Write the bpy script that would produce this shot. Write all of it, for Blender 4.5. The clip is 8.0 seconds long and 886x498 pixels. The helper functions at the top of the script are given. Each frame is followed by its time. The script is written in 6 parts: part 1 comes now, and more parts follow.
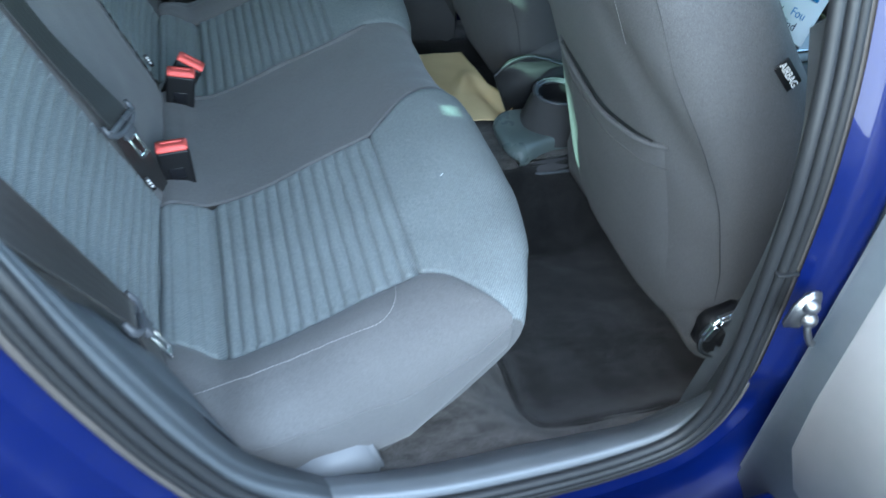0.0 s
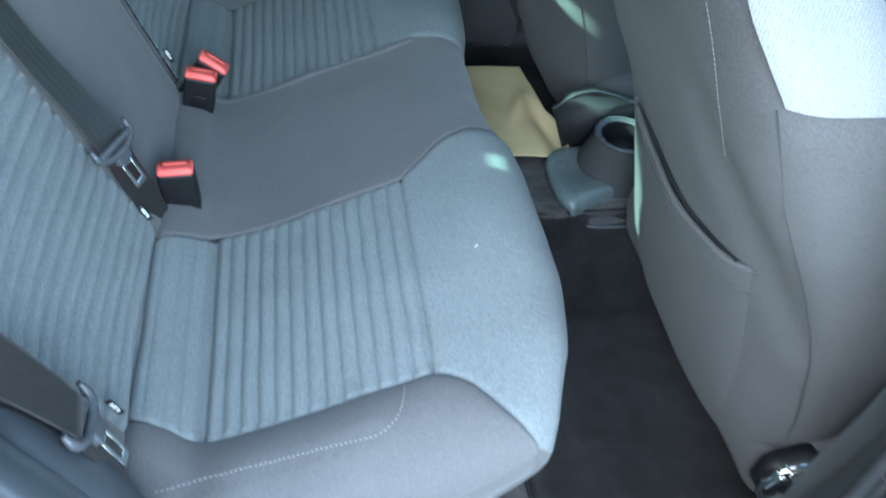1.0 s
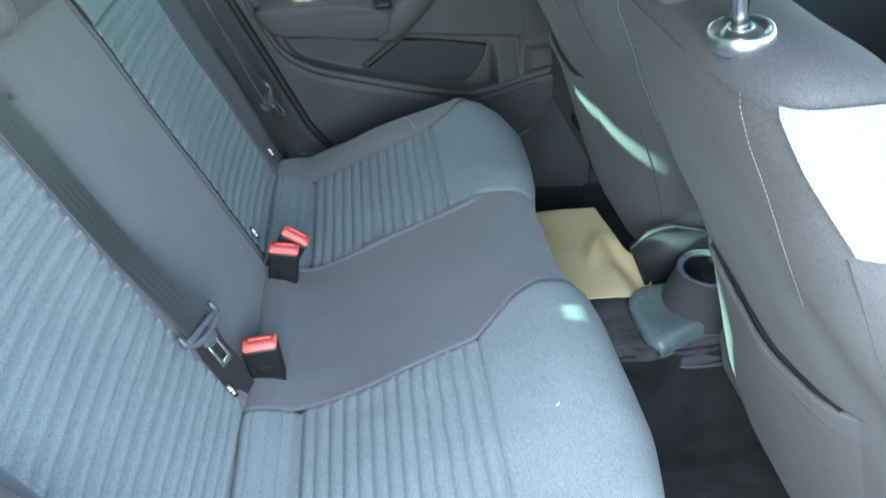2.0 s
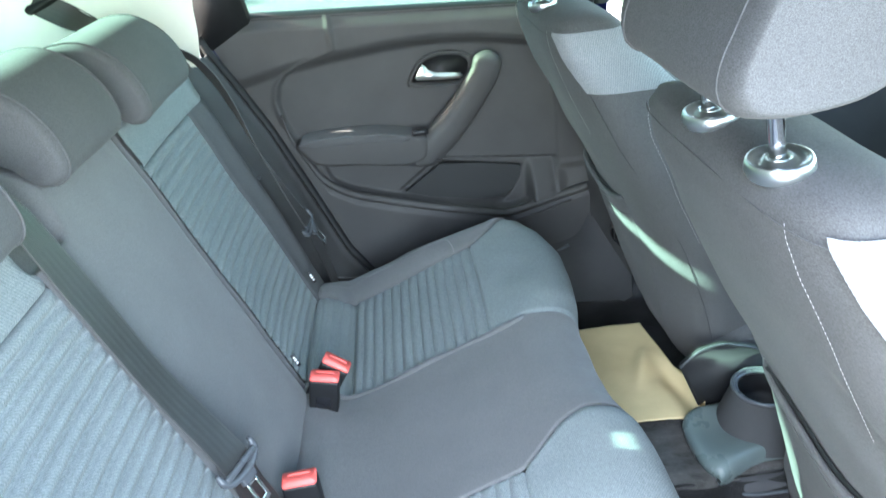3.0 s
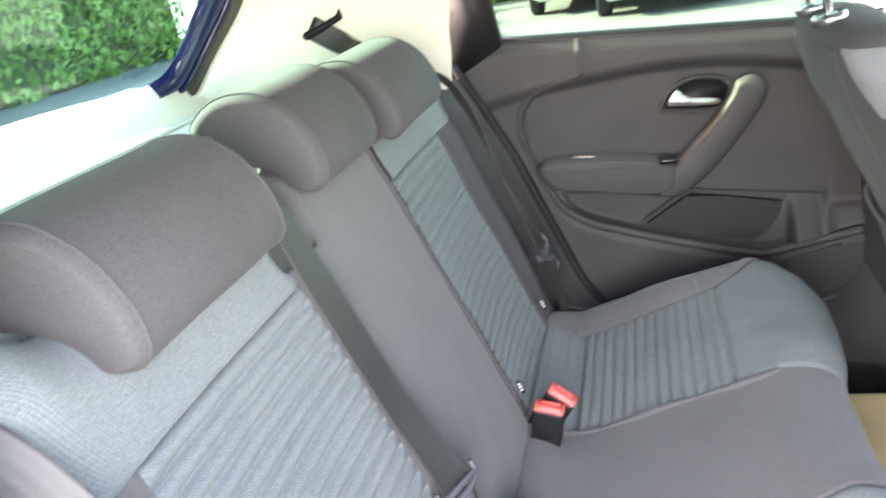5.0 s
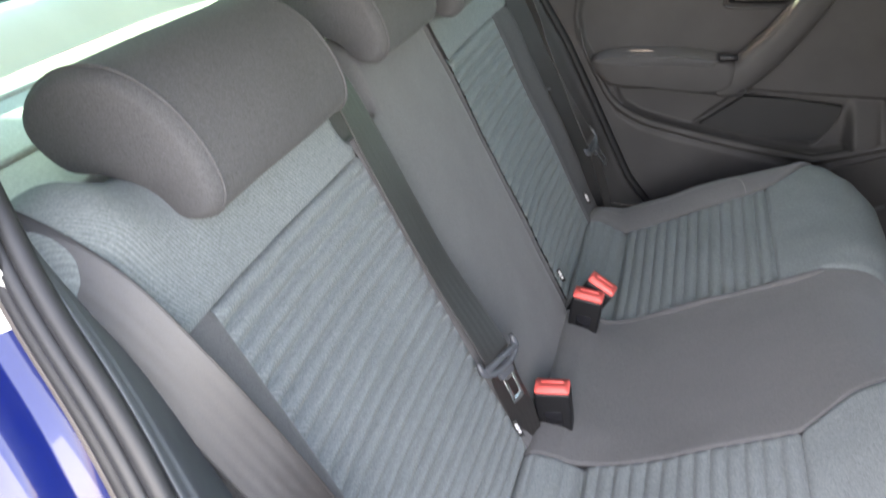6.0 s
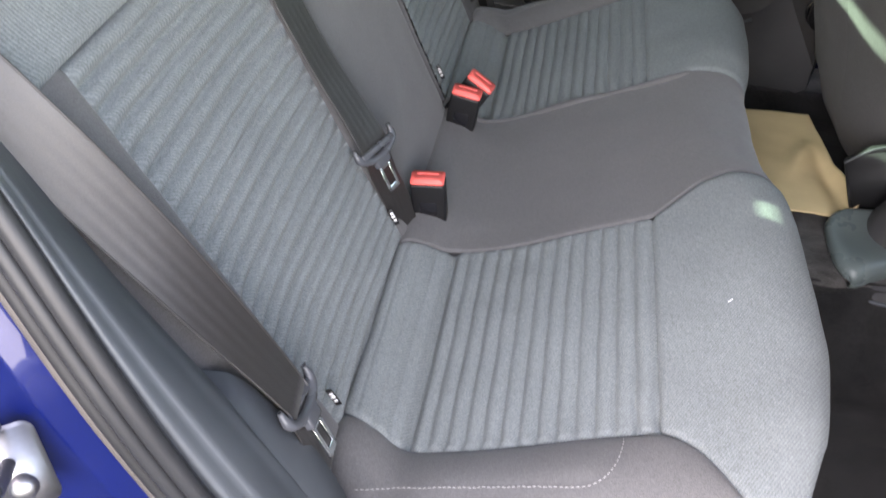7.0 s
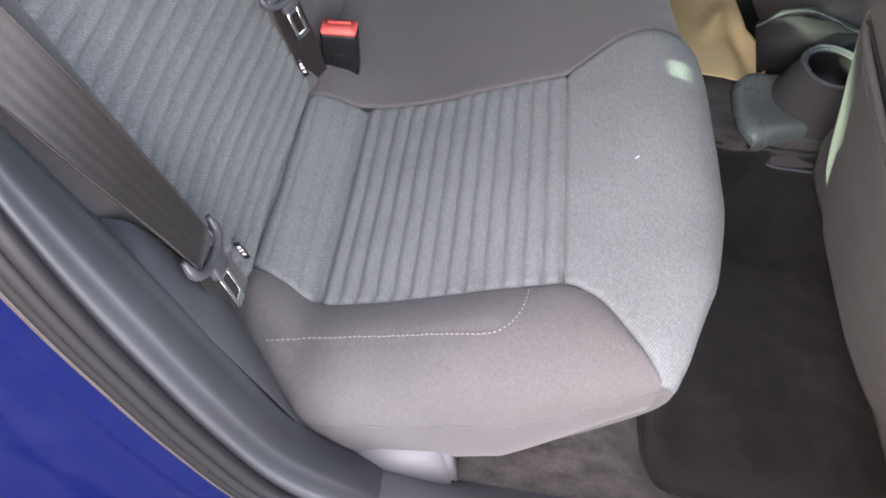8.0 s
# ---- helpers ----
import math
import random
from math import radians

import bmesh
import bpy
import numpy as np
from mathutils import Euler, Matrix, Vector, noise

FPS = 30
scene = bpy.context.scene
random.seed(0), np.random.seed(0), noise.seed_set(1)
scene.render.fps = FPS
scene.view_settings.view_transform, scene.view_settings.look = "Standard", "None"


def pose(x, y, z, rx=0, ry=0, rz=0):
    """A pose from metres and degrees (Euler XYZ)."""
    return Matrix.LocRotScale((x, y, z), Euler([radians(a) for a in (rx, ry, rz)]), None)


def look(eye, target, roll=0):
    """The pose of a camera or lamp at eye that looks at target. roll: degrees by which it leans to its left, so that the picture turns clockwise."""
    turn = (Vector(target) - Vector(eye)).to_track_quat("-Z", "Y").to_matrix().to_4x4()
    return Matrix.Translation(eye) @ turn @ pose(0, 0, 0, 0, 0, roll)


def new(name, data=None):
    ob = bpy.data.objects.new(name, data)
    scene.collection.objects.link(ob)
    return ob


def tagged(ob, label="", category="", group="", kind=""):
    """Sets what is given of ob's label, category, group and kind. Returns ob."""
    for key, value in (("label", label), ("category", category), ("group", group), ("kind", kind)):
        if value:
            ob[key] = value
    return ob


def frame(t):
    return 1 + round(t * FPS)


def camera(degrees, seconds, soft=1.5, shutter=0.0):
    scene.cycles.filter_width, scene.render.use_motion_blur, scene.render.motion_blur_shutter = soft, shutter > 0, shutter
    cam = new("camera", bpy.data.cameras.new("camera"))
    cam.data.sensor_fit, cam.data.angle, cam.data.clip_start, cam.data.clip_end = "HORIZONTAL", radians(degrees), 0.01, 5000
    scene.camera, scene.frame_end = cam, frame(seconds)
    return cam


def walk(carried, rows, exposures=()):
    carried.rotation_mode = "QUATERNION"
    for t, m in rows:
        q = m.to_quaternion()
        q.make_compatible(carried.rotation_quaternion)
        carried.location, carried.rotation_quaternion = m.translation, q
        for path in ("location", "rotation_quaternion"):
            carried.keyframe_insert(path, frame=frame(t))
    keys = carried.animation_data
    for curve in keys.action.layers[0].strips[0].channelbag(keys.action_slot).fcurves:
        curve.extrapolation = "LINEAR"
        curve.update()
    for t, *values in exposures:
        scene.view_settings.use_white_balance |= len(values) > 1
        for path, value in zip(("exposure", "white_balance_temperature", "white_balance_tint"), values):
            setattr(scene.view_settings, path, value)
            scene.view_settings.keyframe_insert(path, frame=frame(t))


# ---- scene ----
cam = camera(61.4, 8.0, 1.5, 0.4)
PATH = [
    (0, (0.204, -1.112, 1.221), (0.664, 0.291, -0.129), 3.6),
    (0.2, (0.205, -1.055, 1.211), (0.726, 0.326, -0.138), 6.3),
    (0.5, (0.207, -0.978, 1.21), (0.721, 0.36, -0.185), 7.6),
    (0.7, (0.226, -0.943, 1.205), (0.687, 0.353, -0.247), 8.6),
    (0.9, (0.25, -0.924, 1.21), (0.646, 0.409, -0.227), 9.2),
    (1, (0.263, -0.912, 1.22), (0.612, 0.445, -0.207), 7.5),
    (1.2, (0.28, -0.893, 1.216), (0.533, 0.533, -0.163), 3.0),
    (1.4, (0.286, -0.891, 1.214), (0.486, 0.614, -0.088), -0.1),
    (1.5, (0.289, -0.893, 1.218), (0.472, 0.634, -0.061), -1.1),
    (2.8, (0.298, -0.877, 1.254), (0.351, 0.88, 0.299), -6.2),
    (3, (0.301, -0.871, 1.253), (0.341, 0.913, 0.349), -7.0),
    (3.2, (0.308, -0.861, 1.244), (0.339, 0.952, 0.399), -7.5),
    (3.5, (0.309, -0.842, 1.23), (0.332, 1.017, 0.493), -8.6),
    (3.7, (0.309, -0.831, 1.223), (0.323, 1.052, 0.549), -8.3),
    (4, (0.306, -0.824, 1.219), (0.193, 1.067, 0.577), -9.2),
    (4.2, (0.302, -0.825, 1.223), (0.098, 1.058, 0.58), -9.5),
    (4.5, (0.293, -0.827, 1.232), (-0.039, 1.034, 0.579), -9.2),
    (4.7, (0.286, -0.837, 1.229), (-0.138, 0.995, 0.546), -9.9),
    (4.9, (0.278, -0.841, 1.226), (-0.218, 0.959, 0.51), -9.8),
    (5, (0.278, -0.835, 1.226), (-0.265, 0.941, 0.482), -10.0),
    (5.2, (0.275, -0.84, 1.226), (-0.337, 0.9, 0.454), -10.2),
    (6.3, (0.258, -0.873, 1.201), (-0.307, 0.69, 0.089), -7.5),
    (6.5, (0.261, -0.877, 1.194), (-0.177, 0.645, -0.028), -5.4),
    (6.7, (0.268, -0.885, 1.182), (-0.113, 0.611, -0.09), -3.5),
    (7, (0.268, -0.889, 1.179), (-0.022, 0.536, -0.194), -2.0),
    (7.2, (0.273, -0.891, 1.174), (-0.007, 0.504, -0.231), -1.6),
    (7.5, (0.272, -0.897, 1.171), (0.105, 0.438, -0.309), 1.4),
    (7.8, (0.274, -0.897, 1.167), (0.205, 0.344, -0.401), 4.4),
    (8, (0.276, -0.895, 1.162), (0.243, 0.305, -0.437), 6.0),
]
EXPOSURE = [(0.0, 3.9, 6150, 4), (1.5, 4.4, 6350, 4), (3.0, 5.0, 6800, 9), (3.5, 5.2, 7100, 12), (4.2, 5.3, 8500, 23), (5.0, 5.0, 8350, 24), (6.5, 4.28, 8550, 24), (7.2, 4.28, 8700, 27), (8.0, 4.12, 8900, 31)]
walk(cam, [(t, look(eye, target, roll)) for t, eye, target, roll in PATH], EXPOSURE)

# ---------------------------------------------------------------- light
world = bpy.data.worlds.new("world")
scene.world = world
world.use_nodes = True
wn = world.node_tree.nodes
wl = world.node_tree.links
sky = wn.new("ShaderNodeTexSky")
sky.sky_type = "NISHITA"
sky.sun_disc = False
SUN_ELEV, SUN_TURN = 28.7, -6.4      # the sun stands behind the car, shining forward
sky.sun_elevation = radians(SUN_ELEV)
sky.sun_rotation = radians(270 + SUN_TURN)
sky.air_density, sky.dust_density, sky.ozone_density = 1.0, 2.0, 1.0
wn["Background"].inputs["Strength"].default_value = 0.15
wl.new(sky.outputs["Color"], wn["Background"].inputs["Color"])
sun = new("sun", bpy.data.lights.new("sun", "SUN"))
sun.data.energy, sun.data.angle, sun.data.color = 3.2, radians(0.6), (1.0, 0.95, 0.87)
way = Vector((math.cos(radians(SUN_ELEV)), math.cos(radians(SUN_ELEV)) * math.tan(radians(SUN_TURN)), -math.sin(radians(SUN_ELEV))))
sun.matrix_world = Matrix.Translation((-6, 0, 6)) @ way.to_track_quat("-Z", "Y").to_matrix().to_4x4()

# area lamp added outside the open doorway to stand in for brighter sky
door_fill = new("door_fill", bpy.data.lights.new("door_fill", "AREA"))
door_fill.data.shape, door_fill.data.size, door_fill.data.size_y = "RECTANGLE", 0.90, 0.60
door_fill.data.energy, door_fill.data.color = 1.32, (0.80, 0.91, 1.0)
door_fill.matrix_world = Matrix.Translation((0.33, -1.17, 1.02)) @ Vector((0.0, 0.90, -0.42)).to_track_quat("-Z", "Y").to_matrix().to_4x4()


# ---------------------------------------------------------------- materials
def mat_base(name, rough=0.8, metal=0.0, spec=0.5):
    m = bpy.data.materials.new(name)
    m.use_nodes = True
    b = m.node_tree.nodes["Principled BSDF"]
    b.inputs["Roughness"].default_value = rough
    b.inputs["Metallic"].default_value = metal
    b.inputs["Specular IOR Level"].default_value = spec
    return m, m.node_tree.nodes, m.node_tree.links, b


def noise_node(ns, ls, scale, detail=4, stretch=(1, 1, 1), rough=0.6):
    co = ns.new("ShaderNodeTexCoord")
    mp = ns.new("ShaderNodeMapping")
    mp.inputs["Scale"].default_value = stretch
    t = ns.new("ShaderNodeTexNoise")
    t.inputs["Scale"].default_value, t.inputs["Detail"].default_value, t.inputs["Roughness"].default_value = scale, detail, rough
    ls.new(co.outputs["Object"], mp.inputs["Vector"])
    ls.new(mp.outputs["Vector"], t.inputs["Vector"])
    return t


def ramp(ns, ls, src, stops):
    r = ns.new("ShaderNodeValToRGB")
    while len(r.color_ramp.elements) < len(stops):
        r.color_ramp.elements.new(0.5)
    for e, (p, c) in zip(r.color_ramp.elements, stops):
        e.position, e.color = p, (*c, 1)
    ls.new(src, r.inputs["Fac"])
    return r


def mix(ns, ls, fac, a, b, mode="MIX"):
    x = ns.new("ShaderNodeMix")
    x.data_type, x.blend_type = "RGBA", mode
    if isinstance(fac, float):
        x.inputs["Factor"].default_value = fac
    else:
        ls.new(fac, x.inputs["Factor"])
    ls.new(a, x.inputs[6])
    ls.new(b, x.inputs[7])
    return x.outputs[2]


def bump(ns, ls, bsdf, sources):
    prev = None
    for src, strength, dist in sources:
        n = ns.new("ShaderNodeBump")
        n.inputs["Strength"].default_value, n.inputs["Distance"].default_value = strength, dist
        ls.new(src, n.inputs["Height"])
        if prev:
            ls.new(prev, n.inputs["Normal"])
        prev = n.outputs["Normal"]
    ls.new(prev, bsdf.inputs["Normal"])


def mat_fabric(name, dark, light, thread=900, twill=0.0, sheen=0.25, fuzz=0.5, stain=0.12, mottle=0.05):
    """Woven car cloth: fine threads of two tones, a soft large unevenness, a twill grain."""
    m, ns, ls, b = mat_base(name, 0.95, 0, 0.12)
    fine = noise_node(ns, ls, thread, 4, (1, 0.45, 1), 0.8)
    r = ramp(ns, ls, fine.outputs["Fac"], [(0.36, dark), (0.64, light)])
    big = noise_node(ns, ls, 7, 5)
    rb = ramp(ns, ls, big.outputs["Fac"], [(0.3, (1 - stain,) * 3), (0.75, (1 + stain,) * 3)])
    c = mix(ns, ls, 1.0, r.outputs["Color"], rb.outputs["Color"], "MULTIPLY")
    slub = noise_node(ns, ls, 330, 3, (1, 0.4, 1), 0.7)
    rs = ramp(ns, ls, slub.outputs["Fac"], [(0.34, (1 - mottle,) * 3), (0.66, (1 + mottle,) * 3)])
    c = mix(ns, ls, 1.0, c, rs.outputs["Color"], "MULTIPLY")
    ls.new(c, b.inputs["Base Color"])
    src = [(slub.outputs["Fac"], 2.0 * mottle, 0.001), (fine.outputs["Fac"], fuzz, 0.0006)]
    if twill:
        co = ns.new("ShaderNodeTexCoord")
        w = ns.new("ShaderNodeTexWave")
        w.wave_type, w.bands_direction = "BANDS", "X"
        w.inputs["Scale"].default_value, w.inputs["Distortion"].default_value = twill, 0.0
        mp = ns.new("ShaderNodeMapping")
        mp.inputs["Rotation"].default_value = (0, 0, radians(35))
        ls.new(co.outputs["Object"], mp.inputs["Vector"])
        ls.new(mp.outputs["Vector"], w.inputs["Vector"])
        src.append((w.outputs["Fac"], 0.3, 0.0008))
        rw = ramp(ns, ls, w.outputs["Fac"], [(0.25, (0.88,) * 3), (0.75, (1.07,) * 3)])
        ls.new(mix(ns, ls, 1.0, c, rw.outputs["Color"], "MULTIPLY"), b.inputs["Base Color"])
    mid = noise_node(ns, ls, 45, 3)
    src.append((mid.outputs["Fac"], 0.14, 0.002))
    bump(ns, ls, b, src)
    b.inputs["Sheen Weight"].default_value = sheen * 0.35
    b.inputs["Sheen Roughness"].default_value = 0.5
    return m


def mat_plastic(name, colour, rough=0.55, grain=900, strength=0.25, var=0.12):
    """Moulded trim with a fine leather-like grain and faint scuffs."""
    m, ns, ls, b = mat_base(name, rough, 0, 0.32)
    big = noise_node(ns, ls, 9, 5)
    r = ramp(ns, ls, big.outputs["Fac"], [(0.3, tuple(v * (1 - var) for v in colour)), (0.75, tuple(v * (1 + var) for v in colour))])
    ls.new(r.outputs["Color"], b.inputs["Base Color"])
    rr = ramp(ns, ls, big.outputs["Fac"], [(0.2, (rough + 0.08,) * 3), (0.8, (rough - 0.08,) * 3)])
    ls.new(rr.outputs["Color"], b.inputs["Roughness"])
    fine = noise_node(ns, ls, grain, 2)
    bump(ns, ls, b, [(fine.outputs["Fac"], strength, 0.0008)])
    return m


def mat_paint(name, colour):
    m, ns, ls, b = mat_base(name, 0.5, 0.15, 0.2)
    fl = noise_node(ns, ls, 2500, 2)
    r = ramp(ns, ls, fl.outputs["Fac"], [(0.3, tuple(v * 0.8 for v in colour)), (0.7, tuple(v * 1.25 for v in colour))])
    ls.new(r.outputs["Color"], b.inputs["Base Color"])
    b.inputs["Coat Weight"].default_value = 0.6
    b.inputs["Coat Roughness"].default_value = 0.04
    dirt = noise_node(ns, ls, 22, 6)
    rr = ramp(ns, ls, dirt.outputs["Fac"], [(0.45, (0.3,) * 3), (0.75, (0.5,) * 3)])
    ls.new(rr.outputs["Color"], b.inputs["Roughness"])
    return m


def mat_metal(name, colour=(0.75, 0.76, 0.78), rough=0.18):
    m, ns, ls, b = mat_base(name, rough, 1.0)
    n = noise_node(ns, ls, 60, 4)
    r = ramp(ns, ls, n.outputs["Fac"], [(0.3, tuple(v * 0.88 for v in colour)), (0.7, colour)])
    ls.new(r.outputs["Color"], b.inputs["Base Color"])
    rr = ramp(ns, ls, n.outputs["Fac"], [(0.3, (rough + 0.08,) * 3), (0.7, (rough,) * 3)])
    ls.new(rr.outputs["Color"], b.inputs["Roughness"])
    return m


def mat_carpet(name, dark, light):
    m, ns, ls, b = mat_base(name, 1.0, 0, 0.1)
    fine = noise_node(ns, ls, 1100, 3)
    brush = noise_node(ns, ls, 14, 6, (1, 2.2, 1), 0.65)
    r1 = ramp(ns, ls, fine.outputs["Fac"], [(0.3, dark), (0.72, light)])
    r2 = ramp(ns, ls, brush.outputs["Fac"], [(0.35, (0.45,) * 3), (0.68, (1.6,) * 3)])
    ls.new(mix(ns, ls, 1.0, r1.outputs["Color"], r2.outputs["Color"], "MULTIPLY"), b.inputs["Base Color"])
    bump(ns, ls, b, [(fine.outputs["Fac"], 0.9, 0.002), (brush.outputs["Fac"], 0.4, 0.006)])
    b.inputs["Sheen Weight"].default_value = 0.15
    return m


def mat_glass(name, tint, gloss=0.06):
    m = bpy.data.materials.new(name)
    m.use_nodes = True
    ns, ls = m.node_tree.nodes, m.node_tree.links
    ns.remove(ns["Principled BSDF"])
    t = ns.new("ShaderNodeBsdfTransparent")
    t.inputs["Color"].default_value = (*tint, 1)
    g = ns.new("ShaderNodeBsdfGlossy")
    g.inputs["Roughness"].default_value = 0.02
    x = ns.new("ShaderNodeMixShader")
    x.inputs["Fac"].default_value = gloss
    ls.new(t.outputs["BSDF"], x.inputs[1])
    ls.new(g.outputs["BSDF"], x.inputs[2])
    ls.new(x.outputs["Shader"], ns["Material Output"].inputs["Surface"])
    return m


HEATHER = mat_fabric("heather_cloth", (0.118, 0.133, 0.135), (0.196, 0.217, 0.220), 900, 120, 0.15, 0.35, 0.05, 0.09)
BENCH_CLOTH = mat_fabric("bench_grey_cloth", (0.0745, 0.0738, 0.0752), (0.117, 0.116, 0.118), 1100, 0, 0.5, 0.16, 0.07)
# also serves as the shaded copy of BENCH_CLOTH on the far side
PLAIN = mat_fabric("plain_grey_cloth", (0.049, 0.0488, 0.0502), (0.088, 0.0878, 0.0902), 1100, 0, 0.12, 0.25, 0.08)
SIDE_CLOTH = mat_fabric("pale_twill_cloth", (0.125, 0.13, 0.14), (0.25, 0.26, 0.275), 1200, 120, 0.2, 0.4, 0.05)
BELT = mat_fabric("belt_webbing", (0.010, 0.0088, 0.0083), (0.022, 0.0192, 0.0182), 1400, 0, 0.0, 0.3, 0.1)
BELT.node_tree.nodes["Principled BSDF"].inputs["Roughness"].default_value = 0.46
BELT.node_tree.nodes["Principled BSDF"].inputs["Specular IOR Level"].default_value = 0.7
BELT.node_tree.nodes["Principled BSDF"].inputs["Sheen Weight"].default_value = 0.06
BELT.node_tree.nodes["Principled BSDF"].inputs["Sheen Roughness"].default_value = 0.35
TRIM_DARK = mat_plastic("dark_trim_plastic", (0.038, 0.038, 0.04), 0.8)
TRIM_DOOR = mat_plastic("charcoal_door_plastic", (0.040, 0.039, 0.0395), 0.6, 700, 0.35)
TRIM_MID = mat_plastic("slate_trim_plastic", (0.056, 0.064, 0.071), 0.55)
# the slate trim again, its colour lightened for sky light on the open door
LIT_SLATE = mat_plastic("sky_lit_slate_plastic", (0.17, 0.20, 0.225), 0.5)
# sill slate made paler to hold the light falling on the tread
LIT_SILL = mat_plastic("lit_sill_plastic", (0.125, 0.138, 0.150), 0.42, 800, 0.2, 0.15)
TRIM_CREAM = mat_plastic("cream_trim_plastic", (0.74, 0.72, 0.66), 0.6, 800, 0.15, 0.05)
TRIM_FOOT = mat_plastic("pale_slate_plastic", (0.15, 0.157, 0.166), 0.5, 800, 0.15, 0.08)
SHELF_FELT = mat_fabric("shelf_felt", (0.38, 0.38, 0.36), (0.55, 0.55, 0.52), 700, 0, 0.1, 0.5, 0.05)
TRIM_GREY = mat_plastic("light_grey_plastic", (0.40, 0.41, 0.42), 0.45, 800, 0.15, 0.06)
BLACK = mat_plastic("black_plastic", (0.008, 0.008, 0.009), 0.5)
GLOSS_BLACK = mat_plastic("gloss_black", (0.01, 0.01, 0.012), 0.12, 300, 0.02)
RUBBER = mat_plastic("seal_rubber", (0.010, 0.0105, 0.0115), 0.6, 1500, 0.2)
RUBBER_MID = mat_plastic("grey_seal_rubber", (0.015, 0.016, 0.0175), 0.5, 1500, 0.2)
RUBBER_TAN = mat_plastic("worn_seal_lip", (0.062, 0.055, 0.051), 0.7, 1200, 0.3, 0.3)
RED = mat_plastic("red_button", (0.85, 0.13, 0.11), 0.35, 400, 0.05, 0.05)
GREY_TONGUE = mat_plastic("grey_tongue_plastic", (0.060, 0.064, 0.071), 0.26, 600, 0.1)
COLLAR = mat_metal("collar_gloss", (0.60, 0.63, 0.64), 0.3)
CHROME = mat_metal("chrome", (0.82, 0.83, 0.84), 0.1)
STEEL = mat_metal("brushed_steel", (0.27, 0.27, 0.28), 0.36)
BLUE = mat_paint("blue_metallic_paint", (0.0010, 0.0056, 0.055))
SATIN = mat_metal("satin_silver", (0.85, 0.86, 0.87), 0.38)
SILVER = mat_paint("silver_paint", (0.55, 0.57, 0.58))
CARPET = mat_carpet("carpet", (0.022, 0.0207, 0.0198), (0.108, 0.102, 0.097))
CARPET_MAT = mat_carpet("mat_carpet", (0.003, 0.0029, 0.003), (0.0145, 0.0135, 0.0138))
HEADLINER = mat_fabric("headliner_cloth", (0.55, 0.54, 0.50), (0.66, 0.65, 0.61), 1200, 0, 0.1, 0.3, 0.03)
KRAFT = mat_plastic("kraft_paper", (0.60, 0.45, 0.25), 0.8, 260, 0.25, 0.1)
PAPER = mat_plastic("white_card", (0.75, 0.78, 0.8), 0.5, 300, 0.03, 0.02)
INK_BLUE = mat_plastic("blue_ink", (0.02, 0.22, 0.5), 0.6, 300, 0.02, 0.02)
INK_BLACK = mat_plastic("dark_ink", (0.02, 0.03, 0.06), 0.6, 300, 0.02, 0.02)
LABEL_WHITE = mat_plastic("label_white", (0.7, 0.7, 0.7), 0.6, 300, 0.05, 0.05)
THREAD = mat_fabric("pale_thread", (0.22, 0.21, 0.21), (0.34, 0.33, 0.33), 2500, 0, 0.2, 0.3)
GLASS_SIDE = mat_glass("side_glass", (0.24, 0.41, 0.33))
GLASS_FRONT = mat_glass("front_glass", (0.66, 0.78, 0.74))
GLASS_REAR = mat_glass("rear_glass", (0.30, 0.58, 0.52))


def mat_ground():
    m, ns, ls, b = mat_base("tarmac", 0.85, 0, 0.3)
    f = noise_node(ns, ls, 120, 4)
    g = noise_node(ns, ls, 0.7, 6)
    r = ramp(ns, ls, f.outputs["Fac"], [(0.3, (0.07, 0.07, 0.07)), (0.75, (0.16, 0.158, 0.152))])
    r2 = ramp(ns, ls, g.outputs["Fac"], [(0.3, (0.8,) * 3), (0.7, (1.2,) * 3)])
    ls.new(mix(ns, ls, 1.0, r.outputs["Color"], r2.outputs["Color"], "MULTIPLY"), b.inputs["Base Color"])
    bump(ns, ls, b, [(f.outputs["Fac"], 0.6, 0.01)])
    return m


def mat_leaf():
    m, ns, ls, b = mat_base("leaf", 0.55, 0, 0.4)
    g = ns.new("ShaderNodeNewGeometry")
    r = ramp(ns, ls, g.outputs["Random Per Island"], [(0.0, (0.07, 0.15, 0.03)), (0.5, (0.14, 0.27, 0.06)), (1.0, (0.25, 0.36, 0.10))])
    ls.new(r.outputs["Color"], b.inputs["Base Color"])
    t = ns.new("ShaderNodeBsdfTranslucent")
    ls.new(r.outputs["Color"], t.inputs["Color"])
    x = ns.new("ShaderNodeMixShader")
    x.inputs["Fac"].default_value = 0.4
    ls.new(b.outputs["BSDF"], x.inputs[1])
    ls.new(t.outputs["BSDF"], x.inputs[2])
    ls.new(x.outputs["Shader"], ns["Material Output"].inputs["Surface"])
    return m


TARMAC, LEAF = mat_ground(), mat_leaf()
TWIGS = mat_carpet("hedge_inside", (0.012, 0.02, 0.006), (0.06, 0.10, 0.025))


# ---------------------------------------------------------------- mesh helpers
def smooth01(t):
    t = min(1.0, max(0.0, t))
    return t * t * (3 - 2 * t)


def lerp(a, b, t):
    return a + (b - a) * t


